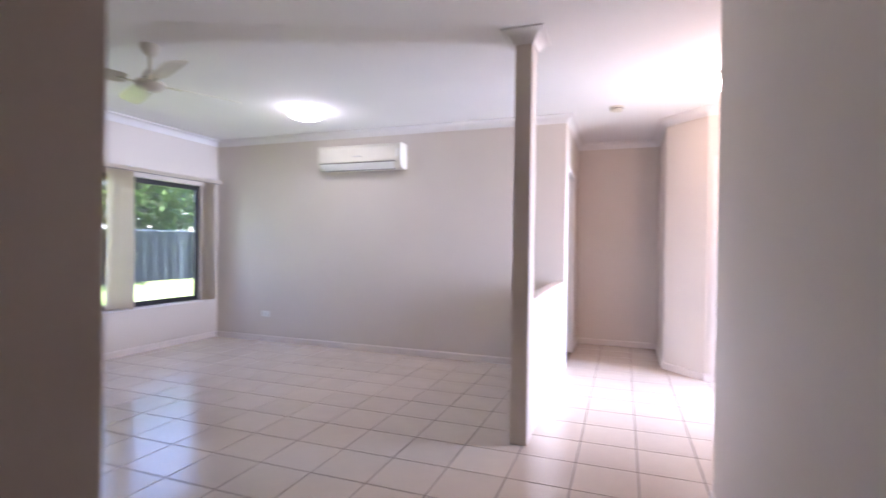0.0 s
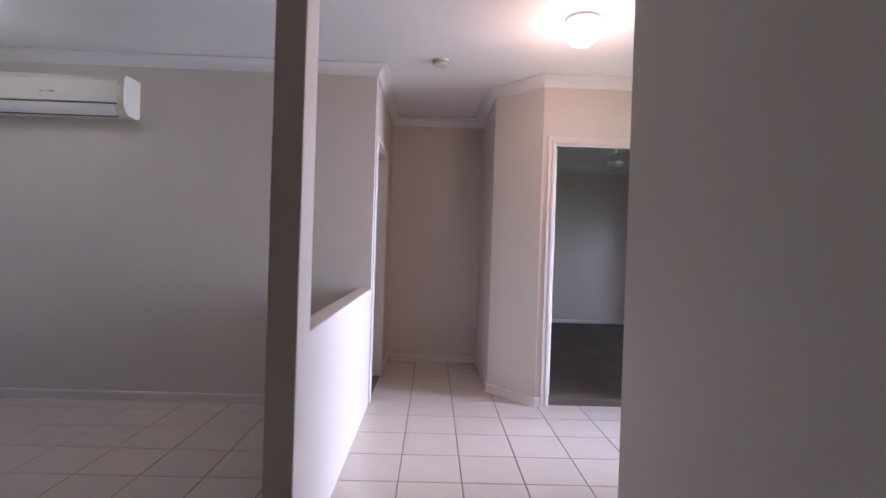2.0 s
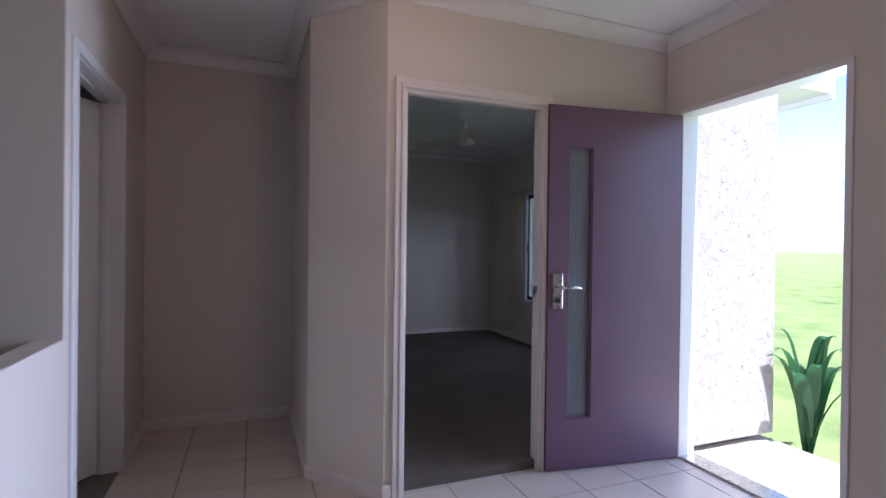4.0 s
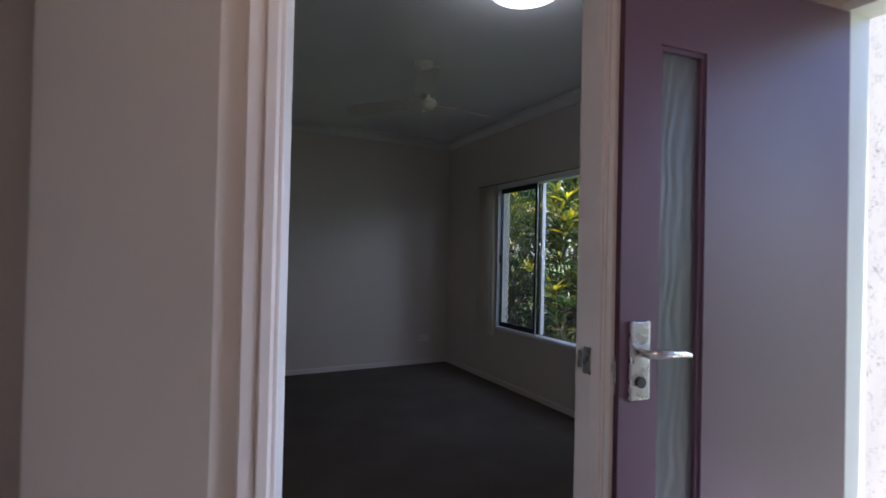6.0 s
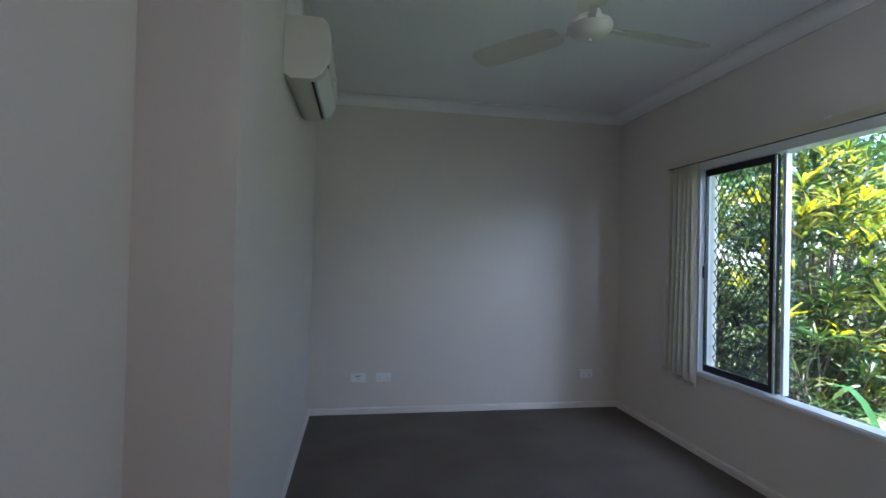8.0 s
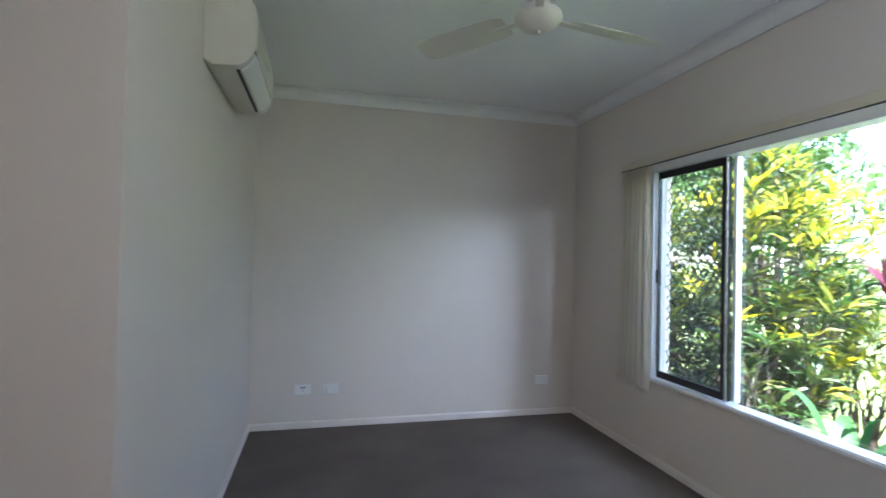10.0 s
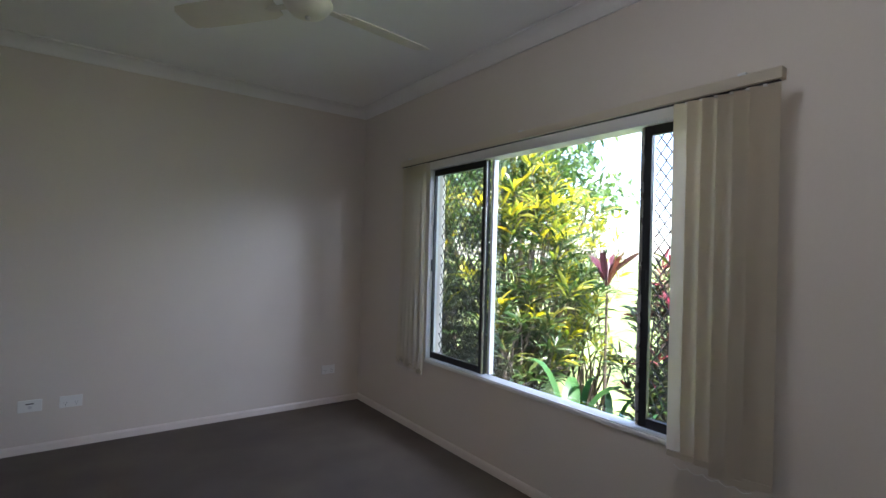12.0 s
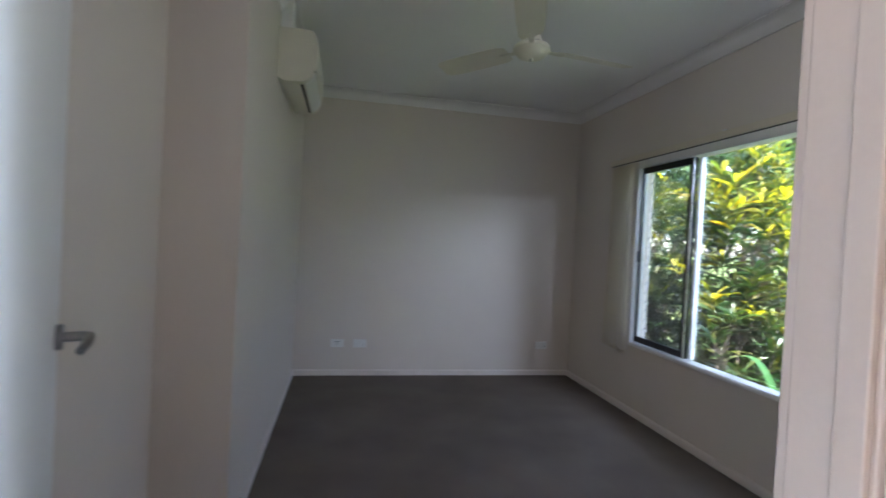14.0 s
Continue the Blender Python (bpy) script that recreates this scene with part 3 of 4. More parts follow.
oyster(LIVING_LAMP, "lit round white oyster light on the living room ceiling")
oyster(BED_LAMP, "lit round white oyster light on the bedroom ceiling")
lamp = thing("ceiling_light", (*HALL_LAMP, 0), "lit warm globe light on the entry ceiling", "ceiling light")
part("base", lathe([(0, CEIL), (0.10, CEIL), (0.098, CEIL - 0.015), (0.06, CEIL - 0.035), (0, CEIL - 0.035)], 40), PLASTIC, lamp, smooth=True)
part("globe", lathe([(0.055, CEIL - 0.034), (0.085, CEIL - 0.055), (0.092, CEIL - 0.085), (0.080, CEIL - 0.118), (0.05, CEIL - 0.145), (0.02, CEIL - 0.157), (0, CEIL - 0.158)], 40), HALL_GLOW, lamp, "lit warm glass globe", smooth=True)
alarm = thing("smoke_alarm", (-0.079, 5.045, 0), "round white smoke alarm on the hall ceiling", "smoke alarm")
part("base", lathe([(0, CEIL), (0.062, CEIL), (0.062, CEIL - 0.010), (0, CEIL - 0.010)], 36), PLASTIC_AGED, alarm, smooth=True)
part("cover", lathe([(0.056, CEIL - 0.010), (0.055, CEIL - 0.032), (0.046, CEIL - 0.042), (0, CEIL - 0.044)], 36), PLASTIC_AGED, alarm, smooth=True)
bm = bmesh.new()
for k in range(24):
    a = 2 * math.pi * k / 24
    box(bm, -0.003, 0.003, 0.0, 0.002, -0.006, 0.006)
    bmesh.ops.transform(bm, matrix=Matrix.Translation((0.0565 * math.cos(a), 0.0565 * math.sin(a), CEIL - 0.022)) @ pose(0, 0, 0, 0, 0, math.degrees(a) + 90), verts=bm.verts[-8:])
part("vents", bm, DARK, alarm, "dark vent slits")


# ---- split air conditioners ----
def air_conditioner(at, width, rz, label, height=0.28):
    """Back on the wall at local y = 0, facing local -y; at: the middle of its lower back edge."""
    ac = thing("air_conditioner", at, label, "air conditioner", rz=rz)
    w, h = width / 2, height
    def extrude(profile, x0, x1):
        b = bmesh.new()
        lo, hi = [b.verts.new((x0, y, z)) for y, z in profile], [b.verts.new((x1, y, z)) for y, z in profile]
        b.faces.new(lo), b.faces.new(hi)
        for k in range(len(profile)):
            j = (k + 1) % len(profile)
            b.faces.new((lo[k], lo[j], hi[j], hi[k]))
        bmesh.ops.recalc_face_normals(b, faces=b.faces)
        return b
    body = [(0, 0.02), (-0.03, 0.0), (-0.13, 0.006), (-0.165, 0.030), (-0.188, 0.075), (-0.192, h * 0.55), (-0.188, h - 0.03), (-0.170, h - 0.006), (-0.15, h), (0, h)]
    part("body", extrude(body, -w + 0.012, w - 0.012), PLASTIC_AGED, ac, smooth=True)
    for s in (-1, 1):
        cap = extrude([(y * 1.02, 0.02 + (z - 0.02) * 1.012) for y, z in body], *sorted((s * w, s * (w - 0.011))))
        part("end_cap", cap, PLASTIC_AGED, ac, smooth=True)
    part("front_panel", extrude([(-0.189, 0.082), (-0.1965, 0.086), (-0.199, h * 0.55), (-0.196, h - 0.045), (-0.189, h - 0.040)], -w + 0.02, w - 0.05), PLASTIC_AGED, ac, "smooth front panel", smooth=True)
    part("louvre", extrude([(-0.136, 0.0065), (-0.140, 0.001), (-0.172, 0.028), (-0.193, 0.070), (-0.188, 0.072), (-0.166, 0.032)], -w + 0.05, w - 0.08), PLASTIC, ac, "closed air louvre", smooth=True)
    part("outlet_slot", boxes((-w + 0.05, w - 0.08, -0.128, -0.116, -0.0012, 0.012)), DARK, ac, "dark air slot")
    part("panel_gap", boxes((-w + 0.02, w - 0.05, -0.1905, -0.185, 0.074, 0.0805)), DARK, ac, "dark seam under the panel")
    part("top_grille", boxes(*[(-w + 0.03, w - 0.03, y, y + 0.008, h, h + 0.004) for y in (-0.14, -0.12, -0.10, -0.08, -0.06, -0.04)]), PLASTIC_AGED, ac)
    part("display", boxes((w - 0.045, w - 0.022, -0.1925, -0.186, h * 0.45, h * 0.75), bevel=0.001), PLASTIC, ac)
    part("maker_mark", boxes((-0.05, 0.05, -0.2005, -0.198, h * 0.50, h * 0.50 + 0.010)), STEEL, ac, "plain grey maker's bar")
    return ac


air_conditioner((-2.815, 5.199, 2.068), 1.045, 0, "white split air conditioner high on the living room wall")
bed_ac = air_conditioner((0.781, 8.09, 2.085), 0.74, 90, "aged white split air conditioner with pipe trunking above")
trunk = part("pipe_cover", boxes((-0.33, -0.245, -0.062, 0, 0.286, CEIL - 2.085 - 0.002), bevel=0.006), PLASTIC, bed_ac, "white pipe trunking up to the ceiling")
part("joint_collar", boxes((-0.336, -0.239, -0.068, 0, 0.292, 0.318), bevel=0.004), PLASTIC, trunk)


# ---- power points ----
def socket(at, rz, label):
    s = thing("power_point", at, label, "power point", "white power points low on the walls", rz)
    plate = part("plate", boxes((-0.058, 0.058, -0.009, 0.0, -0.036, 0.036), bevel=0.003), PLASTIC, s)
    for x in (-0.028, 0.028):
        part("rocker", boxes((x - 0.006, x + 0.006, -0.0125, -0.008, 0.012, 0.026), bevel=0.001), PLASTIC, s)
        part("pin_holes", boxes((x - 0.008, x - 0.0062, -0.0096, -0.0088, -0.010, 0.0), (x + 0.0062, x + 0.008, -0.0096, -0.0088, -0.010, 0.0), (x - 0.001, x + 0.001, -0.0096, -0.0088, -0.024, -0.014)), DARK, s)


for x in (1.352, 3.061):
    socket((x, BACK - 0.0005, 0.333), 0, "white double power point low on the bedroom wall")
outlet = thing("aerial_outlet", (1.153, BACK - 0.0005, 0.333), "white wall plate with a grey aerial socket", "wall outlet")
part("plate", boxes((-0.058, 0.058, -0.009, 0.0, -0.036, 0.036), bevel=0.003), PLASTIC, outlet)
bm = bmesh.new()
cyl(bm, (0.0, -0.012, -0.006), 0.010, 0.008, 0.010, 20, "y")
part("aerial_socket", bm, STEEL, outlet, "small grey metal socket")
part("name_strip", boxes((-0.020, 0.020, -0.0098, -0.0088, 0.010, 0.016)), DARK, outlet, "dark printed strip")
socket((-4.21, 5.1995, 0.342), 0, "white double power point low on the living room wall")


# ---- windows ----
def clip_line(p, d, y0, y1, z0, z1):
    """The stretch of p + k d inside a rectangle."""
    k0, k1 = -1e9, 1e9
    for a, b, lo, hi in ((p[0], d[0], y0, y1), (p[1], d[1], z0, z1)):
        ka, kb = sorted(((lo - a) / b, (hi - a) / b))
        k0, k1 = max(k0, ka), min(k1, kb)
    return (k0, k1) if k1 - k0 > 1e-4 else None


def grille(y0, y1, z0, z1, cell_y, cell_z, r):
    """Diamond security mesh in the local y-z plane."""
    bm = bmesh.new()
    for sy, x in ((1, -0.003), (-1, 0.003)):
        d = (sy * cell_y, cell_z)
        n = int((y1 - y0) / cell_y + (z1 - z0) / cell_z) + 3
        for k in range(-n, n):
            p = (y0 + k * cell_y, z0)
            c = clip_line(p, d, y0, y1, z0, z1)
            if c:
                a, b = [Vector((x, p[0] + q * d[0], p[1] + q * d[1])) for q in c]
                tube(bm, [a, b], r, 5)
    return bm


def sash(parent, y0, y1, z0, z1, x, bar, mat, name="sash", far=None):
    far = far or bar
    s = part(name, boxes((x - 0.012, x + 0.012, y0, y0 + bar, z0, z1), (x - 0.012, x + 0.012, y1 - far, y1, z0, z1), (x - 0.012, x + 0.012, y0 + bar, y1 - far, z0, z0 + bar), (x - 0.012, x + 0.012, y0 + bar, y1 - far, z1 - bar, z1), bevel=0.0015), mat, parent)
    g = part("pane", boxes((x - 0.002, x + 0.002, y0 + bar - 0.004, y1 - far + 0.004, z0 + bar - 0.004, z1 - bar + 0.004)), GLASS, s, "clear glass")
    g.visible_shadow = False
    return s


win = tagged(new("window_1"), "three-part aluminium window with black sliding sashes and white centre frame", "window", kind="structure")
part("window_frame", boxes((3.335, 3.42, WY0, WY0 + 0.014, WZ0, WZ1), (3.335, 3.42, WY1 - 0.014, WY1, WZ0, WZ1), (3.335, 3.42, WY0 + 0.014, WY1 - 0.014, WZ0, WZ0 + 0.008), (3.335, 3.42, WY0 + 0.014, WY1 - 0.014, WZ1 - 0.014, WZ1), bevel=0.002), WHITE_ALU, win)
part("window_sill", boxes((3.331, 3.434, WY0 + 0.001, WY1 - 0.001, WZ0 - 0.018, WZ0 + 0.002), bevel=0.003), TRIM, win, "white painted sill board")
part("window_head", boxes((3.335, 3.36, WY0, WY1, WZ1 - 0.004, WZ1 + 0.045), bevel=0.003), TRIM, win, "white head trim")
part("mullion", boxes((3.378, 3.415, 7.732, 7.754, WZ0 + 0.02, WZ1 - 0.02), bevel=0.002), WHITE_ALU, win)
part("mullion", boxes((3.368, 3.415, 6.742, 6.757, WZ0 + 0.02, WZ1 - 0.02), bevel=0.002), WHITE_ALU, win)
c = part("pane", boxes((3.41, 3.414, 6.757, 7.732, WZ0 + 0.02, WZ1 - 0.02)), GLASS, win, "clear fixed glass")
c.visible_shadow = False
for a, b, thin, g1 in ((7.77, WY1 - 0.030, 0.010, WY1 - 0.005), (WY0 + 0.016, 6.740, 0.042, 6.735)):
    s = sash(win, a, b, WZ0 + 0.016, WZ1 - 0.016, 3.37, 0.042, BLACK_ALU, far=thin)
    part("interlock", boxes((3.352, 3.357, a - 0.004, a + 0.010, WZ0 + 0.02, WZ1 - 0.02) if thin < 0.02 else (3.352, 3.357, b - 0.008, b + 0.004, WZ0 + 0.02, WZ1 - 0.02), bevel=0.001), STEEL, s, "bare aluminium edge")
    part("pull", boxes((3.350, 3.358, b - 0.03, b - 0.012, 1.20, 1.28) if thin > 0.02 else (3.350, 3.358, b - 0.010, b + 0.004, 1.20, 1.28), bevel=0.002), DARK, s, "black finger pull")
    g = part("security_grille", grille(a + 0.01, g1, WZ0 + 0.03, WZ1 - 0.03, 0.052, 0.070, 0.0034), BLACK_ALU, win, "black diamond security mesh")
    g.location.x = 3.455

wl = tagged(new("window_2"), "black aluminium window beside the living room with diamond mesh", "window", kind="structure")
part("window_sill", boxes((-5.12, -4.985, LY0 + 0.001, LY1 - 0.001, LZ0 - 0.022, LZ0 + 0.002), bevel=0.003), TRIM, wl, "white painted sill board")
for a, b, x in ((LY0 + 0.004, 3.30, -5.055), (3.26, 4.00, -5.03), (4.00, LY1 - 0.004, -5.055)):
    sash(wl, a, b, LZ0 + 0.004, LZ1 - 0.004, x, 0.055, BLACK_ALU)
g = part("security_grille", grille(4.02, LY1 - 0.02, LZ0 + 0.02, LZ1 - 0.02, 0.052, 0.070, 0.0034), BLACK_ALU, wl, "black diamond security mesh")
g.location.x = -5.085


# ---- vertical blinds ----
def blind(x, y0, y1, top, stacks, label, face):
    """Headrail and its vanes; stacks: (first y, last y, lower end, turn in degrees, lean)."""
    b = thing("vertical_blind", (x, (y0 + y1) / 2, 0), label, "blind")
    m = (y0 + y1) / 2
    rail = part("headrail", boxes((-0.02, 0.02, y0 - m, y1 - m, top - 0.040, top), bevel=0.003), FABRIC, b, "cream aluminium headrail")
    part("track", boxes((-0.008, 0.008, y0 - m + 0.01, y1 - m - 0.01, top - 0.043, top - 0.039)), DARK, rail, "dark track slot")
    for k in range(3):
        yb = y0 - m + 0.12 + k * (y1 - y0 - 0.24) / 2
        part("bracket", boxes((-0.024 if face < 0 else -0.10, 0.10 if face < 0 else 0.024, yb - 0.012, yb + 0.012, top - 0.002, top + 0.006)), WHITE_ALU, b)
    rnd = random.Random(7)
    for s0, s1, low, turn, lean in stacks:
        n = max(2, round(abs(s1 - s0) / 0.042))
        for k in range(n):
            f = k / (n - 1)
            y = s0 + (s1 - s0) * f - m
            bm = bmesh.new()
            w, t = 0.0445, 0.0007
            L = top - 0.045 - low + rnd.uniform(-0.022, 0.022)
            cols, rows_n = 5, 7
            grid = []
            for i in range(rows_n):
                fz = i / (rows_n - 1)
                grid.append([bm.verts.new((0.004 * math.sin(math.pi * j / (cols - 1)) + 0.006 * math.sin(3 * fz + k), -w + 2 * w * j / (cols - 1), -L * fz)) for j in range(cols)])
            for i in range(rows_n - 1):
                for j in range(cols - 1):
                    bm.faces.new((grid[i][j], grid[i][j + 1], grid[i + 1][j + 1], grid[i + 1][j]))
            bmesh.ops.solidify(bm, geom=bm.faces[:], thickness=t)
            v = part("vane", bm, FABRIC, b, smooth=True)
            v.matrix_basis = pose(0, y, top - 0.045, lean * (1 - f), 0, turn + rnd.uniform(-2.5, 2.5))
            part("hanger", boxes((-0.004, 0.004, -0.006, 0.006, -0.006, 0.006)), PLASTIC, v)
            part("bottom_weight", boxes((-0.0022, 0.0022, -w + 0.006, w - 0.006, -L - 0.001, -L + 0.022)), FABRIC, v, "weighted hem")
        bm = bmesh.new()
        for k in range(n - 1):
            ya, yb = [s0 + (s1 - s0) * q / (n - 1) - m for q in (k, k + 1)]
            pts = [(face * 0.035, ya + (yb - ya) * q / 4, low + 0.006 - 0.012 * math.sin(math.pi * q / 4)) for q in range(5)]
            tube(bm, pts, 0.0012, 4)
        part("spacer_chain", bm, PLASTIC, b, "thin white bead chain along the hem")
    return b


blind(3.205, 6.150, 8.505, 1.966, ((6.205, 6.470, 0.565, 16, 0.0), (8.475, 8.225, 0.545, -14, 1.8)), "cream vertical blind drawn open to both sides of the window", -1)
blind(-4.93, 2.65, 5.17, 2.02, ((5.10, 4.98, 0.50, 35, 0.0), (3.70, 3.95, 0.50, 20, 0.0)), "cream vertical blind half drawn over the living room window", 1)


# ---- garden ----
def leaves_mesh(name, centres, dirs, lengths, widths, droop, mat, parent, label=""):
    """Folded lance leaves, each its own island."""
    rng = np.random.default_rng(len(centres))
    c, d = np.asarray(centres, float), np.asarray(dirs, float)
    d /= np.linalg.norm(d, axis=1, keepdims=True)
    up = np.array([0, 0, 1.0]) + rng.normal(0, 0.35, d.shape)
    side = np.cross(d, up)
    side /= np.linalg.norm(side, axis=1, keepdims=True) + 1e-9
    nrm = np.cross(side, d)
    L, W = np.asarray(lengths)[:, None], np.asarray(widths)[:, None]
    down = np.array([0, 0, -1.0])
    a = c
    mid = c + d * L * 0.45 + nrm * W * -0.25
    l, r = c + d * L * 0.42 + side * W, c + d * L * 0.42 - side * W
    m2 = c + d * L * 0.78 + down * L * droop * 0.5
    l2, r2 = m2 + side * W * 0.72, m2 - side * W * 0.72
    tip = c + d * L + down * L * droop
    v = np.stack([a, l, mid, r, l2, r2, tip], 1).reshape(-1, 3)
    base = np.arange(len(c))[:, None] * 7
    faces = np.concatenate([base + np.array(q)[None] for q in ((0, 2, 1), (0, 3, 2), (1, 2, 4), (2, 3, 5), (2, 5, 4), (4, 5, 6))], 0)
    me = bpy.data.meshes.new(name)
    me.from_pydata(v.tolist(), [], faces.tolist())
    me.materials.append(mat)
    ob = new(name, me)
    ob.parent = parent
    if label:
        ob["label"] = label
    return ob


CROTON = leaf_material("croton_leaf", [(0.014, 0.035, 0.010), (0.026, 0.062, 0.014), (0.035, 0.072, 0.016), (0.05, 0.08, 0.018), (0.09, 0.095, 0.015), (0.02, 0.05, 0.014)], 0.22)
# Yellow of young croton leaves, also used to colour in the sunlit parts.
CROTON_SUN = leaf_material("croton_yellow_sunlit_leaf", [(0.08, 0.13, 0.02), (0.26, 0.25, 0.025), (0.46, 0.42, 0.05), (0.10, 0.15, 0.03), (0.36, 0.27, 0.03)], 0.5)
PURPLE_LEAF = leaf_material("cordyline_leaf", [(0.06, 0.015, 0.025), (0.09, 0.022, 0.028), (0.045, 0.025, 0.035), (0.20, 0.06, 0.03)], 0.2)
RED_LEAF = leaf_material("red_cordyline_leaf", [(0.13, 0.02, 0.035), (0.24, 0.045, 0.06), (0.05, 0.02, 0.02), (0.05, 0.08, 0.03), (0.20, 0.10, 0.09)], 0.45)
GREEN_LEAF = leaf_material("broad_green_leaf", [(0.03, 0.09, 0.03), (0.05, 0.13, 0.04), (0.035, 0.10, 0.045), (0.08, 0.16, 0.05)], 0.4)
TREE_LEAF = leaf_material("tree_leaf", [(0.05, 0.10, 0.03), (0.08, 0.14, 0.04), (0.12, 0.17, 0.06), (0.06, 0.12, 0.05)], 0.4)


def branchy(parent, rng, base, tips, r0):
    bm = bmesh.new()
    for t in tips:
        b, t = Vector(base) + Vector((rng.uniform(-0.12, 0.12), rng.uniform(-0.12, 0.12), 0)), Vector(t)
        mid = b.lerp(t, 0.5) + Vector((rng.uniform(-0.1, 0.1), rng.uniform(-0.1, 0.1), 0.08))
        tube(bm, [b, mid, t], [r0, r0 * 0.6, r0 * 0.25], 5)
    return part("stems", bm, BARK, parent, smooth=True)


# sunny: share of vivid leaves, raised where a shrub should look sunlit.
def croton(at, size, height, seed, label, rosettes=260, sunny=0.35, vivid_mat=None, leaf=1.0, name="croton_shrub", group="croton shrubs outside the window"):
    rng = np.random.default_rng(seed)
    pr = random.Random(seed)
    sh = thing(name, (*at, -0.16), label, "shrub", group)
    C, D, L, W, S = [], [], [], [], []
    tips = []
    for k in range(rosettes):
        while True:
            p = rng.uniform(-1, 1, 3)
            q = np.linalg.norm(p)
            if 0.35 < q < 1 and p[2] > -0.92:
                break
        z = (p[2] * 0.5 + 0.5) * height * 0.95 + 0.12
        spread = size * (0.55 + 0.45 * math.sin(math.pi * min(1, 0.15 + 0.8 * z / height)))
        lump = 0.8 + 0.35 * noise.noise(Vector((p[0] * 2.1 + seed, p[1] * 2.1, p[2] * 2.1)))
        tip = np.array([p[0] * spread * lump, p[1] * spread * lump, z * (0.92 + 0.12 * lump)])
        tips.append(tip)
        axis = np.array([p[0] * 0.6, p[1] * 0.6, 0.75])
        # More vivid leaves high up and on the sun's side, painting in sunlight.
        vivid = rng.random() < sunny * (0.15 + 1.7 * max(0, z / height - 0.35)) * (1.0 - 0.5 * p[1])
        n = int(rng.integers(9, 15))
        for j in range(n):
            a = 2 * math.pi * j / n + rng.uniform(-0.3, 0.3)
            out = np.array([math.cos(a), math.sin(a), 0]) * rng.uniform(0.6, 1.0) + axis * rng.uniform(0.35, 1.3)
            C.append(tip + axis * rng.uniform(-0.09, 0.03)), D.append(out), L.append(rng.uniform(0.12, 0.24)), W.append(rng.uniform(0.0065, 0.012)), S.append(vivid and rng.random() < 0.78)
    C, D, L, W, S = map(np.array, (C, D, L, W, S))
    leaves_mesh("foliage", C[~S], D[~S], L[~S] * leaf, W[~S] * leaf, 0.28, CROTON, sh)
    leaves_mesh("vivid_foliage", C[S], D[S], L[S] * 1.05 * leaf, W[S] * 1.2 * leaf, 0.22, vivid_mat or CROTON_SUN, sh, "crimson leaves" if vivid_mat else "yellow young and sunlit-toned leaves")
    branchy(sh, pr, (0, 0, 0), tips[:70], 0.016)
    return sh


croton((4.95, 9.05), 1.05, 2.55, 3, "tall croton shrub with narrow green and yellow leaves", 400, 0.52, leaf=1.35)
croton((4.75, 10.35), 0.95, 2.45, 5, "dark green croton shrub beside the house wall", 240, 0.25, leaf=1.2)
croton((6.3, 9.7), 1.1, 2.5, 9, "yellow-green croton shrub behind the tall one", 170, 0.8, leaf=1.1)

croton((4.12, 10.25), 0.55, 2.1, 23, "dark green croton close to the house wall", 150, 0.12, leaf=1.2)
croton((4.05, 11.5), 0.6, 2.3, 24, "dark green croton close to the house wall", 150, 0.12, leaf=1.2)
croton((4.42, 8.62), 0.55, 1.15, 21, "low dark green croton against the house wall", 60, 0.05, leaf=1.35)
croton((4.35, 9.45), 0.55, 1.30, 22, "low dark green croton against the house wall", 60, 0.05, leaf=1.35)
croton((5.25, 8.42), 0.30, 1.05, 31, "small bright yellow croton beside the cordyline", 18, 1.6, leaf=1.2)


def cordyline(at, height, mat, seed, label, leaf_len=0.42, width=0.042, heads=1, n=18, group="", spread=0.22):
    rng = np.random.default_rng(seed)
    c = thing("cordyline", (*at, -0.16), label, "cordyline", group)
    bm = bmesh.new()
    C, D, L, W = [], [], [], []
    for h in range(heads):
        a = 2 * math.pi * h / heads + seed
        top = np.array([math.cos(a) * spread * (heads > 1), math.sin(a) * spread * (heads > 1), height * (1 - 0.16 * (h % 4))])
        tube(bm, [(top[0] * 0.2, top[1] * 0.2, 0), (top[0] * 0.7, top[1] * 0.7, top[2] * 0.5), tuple(top)], [0.018, 0.014, 0.011], 7)
        for j in range(n):
            b = 2.4 * j
            lift = 3.4 - 2.6 * (j / n)
            C.append(top - np.array([0, 0, 0.12 * (1 - j / n) - 0.12])), D.append((math.cos(b), math.sin(b), lift)), L.append(leaf_len * rng.uniform(0.8, 1.1)), W.append(width * rng.uniform(0.8, 1.1))
    part("stem", bm, BARK, c, smooth=True)
    leaves_mesh("leaf_crown", C, D, L, W, 0.12, mat, c)
    return c


cordyline((5.15, 8.17), 1.20, PURPLE_LEAF, 1, "purple-leaved cordyline on a bare stem", 0.40, 0.042, n=11)


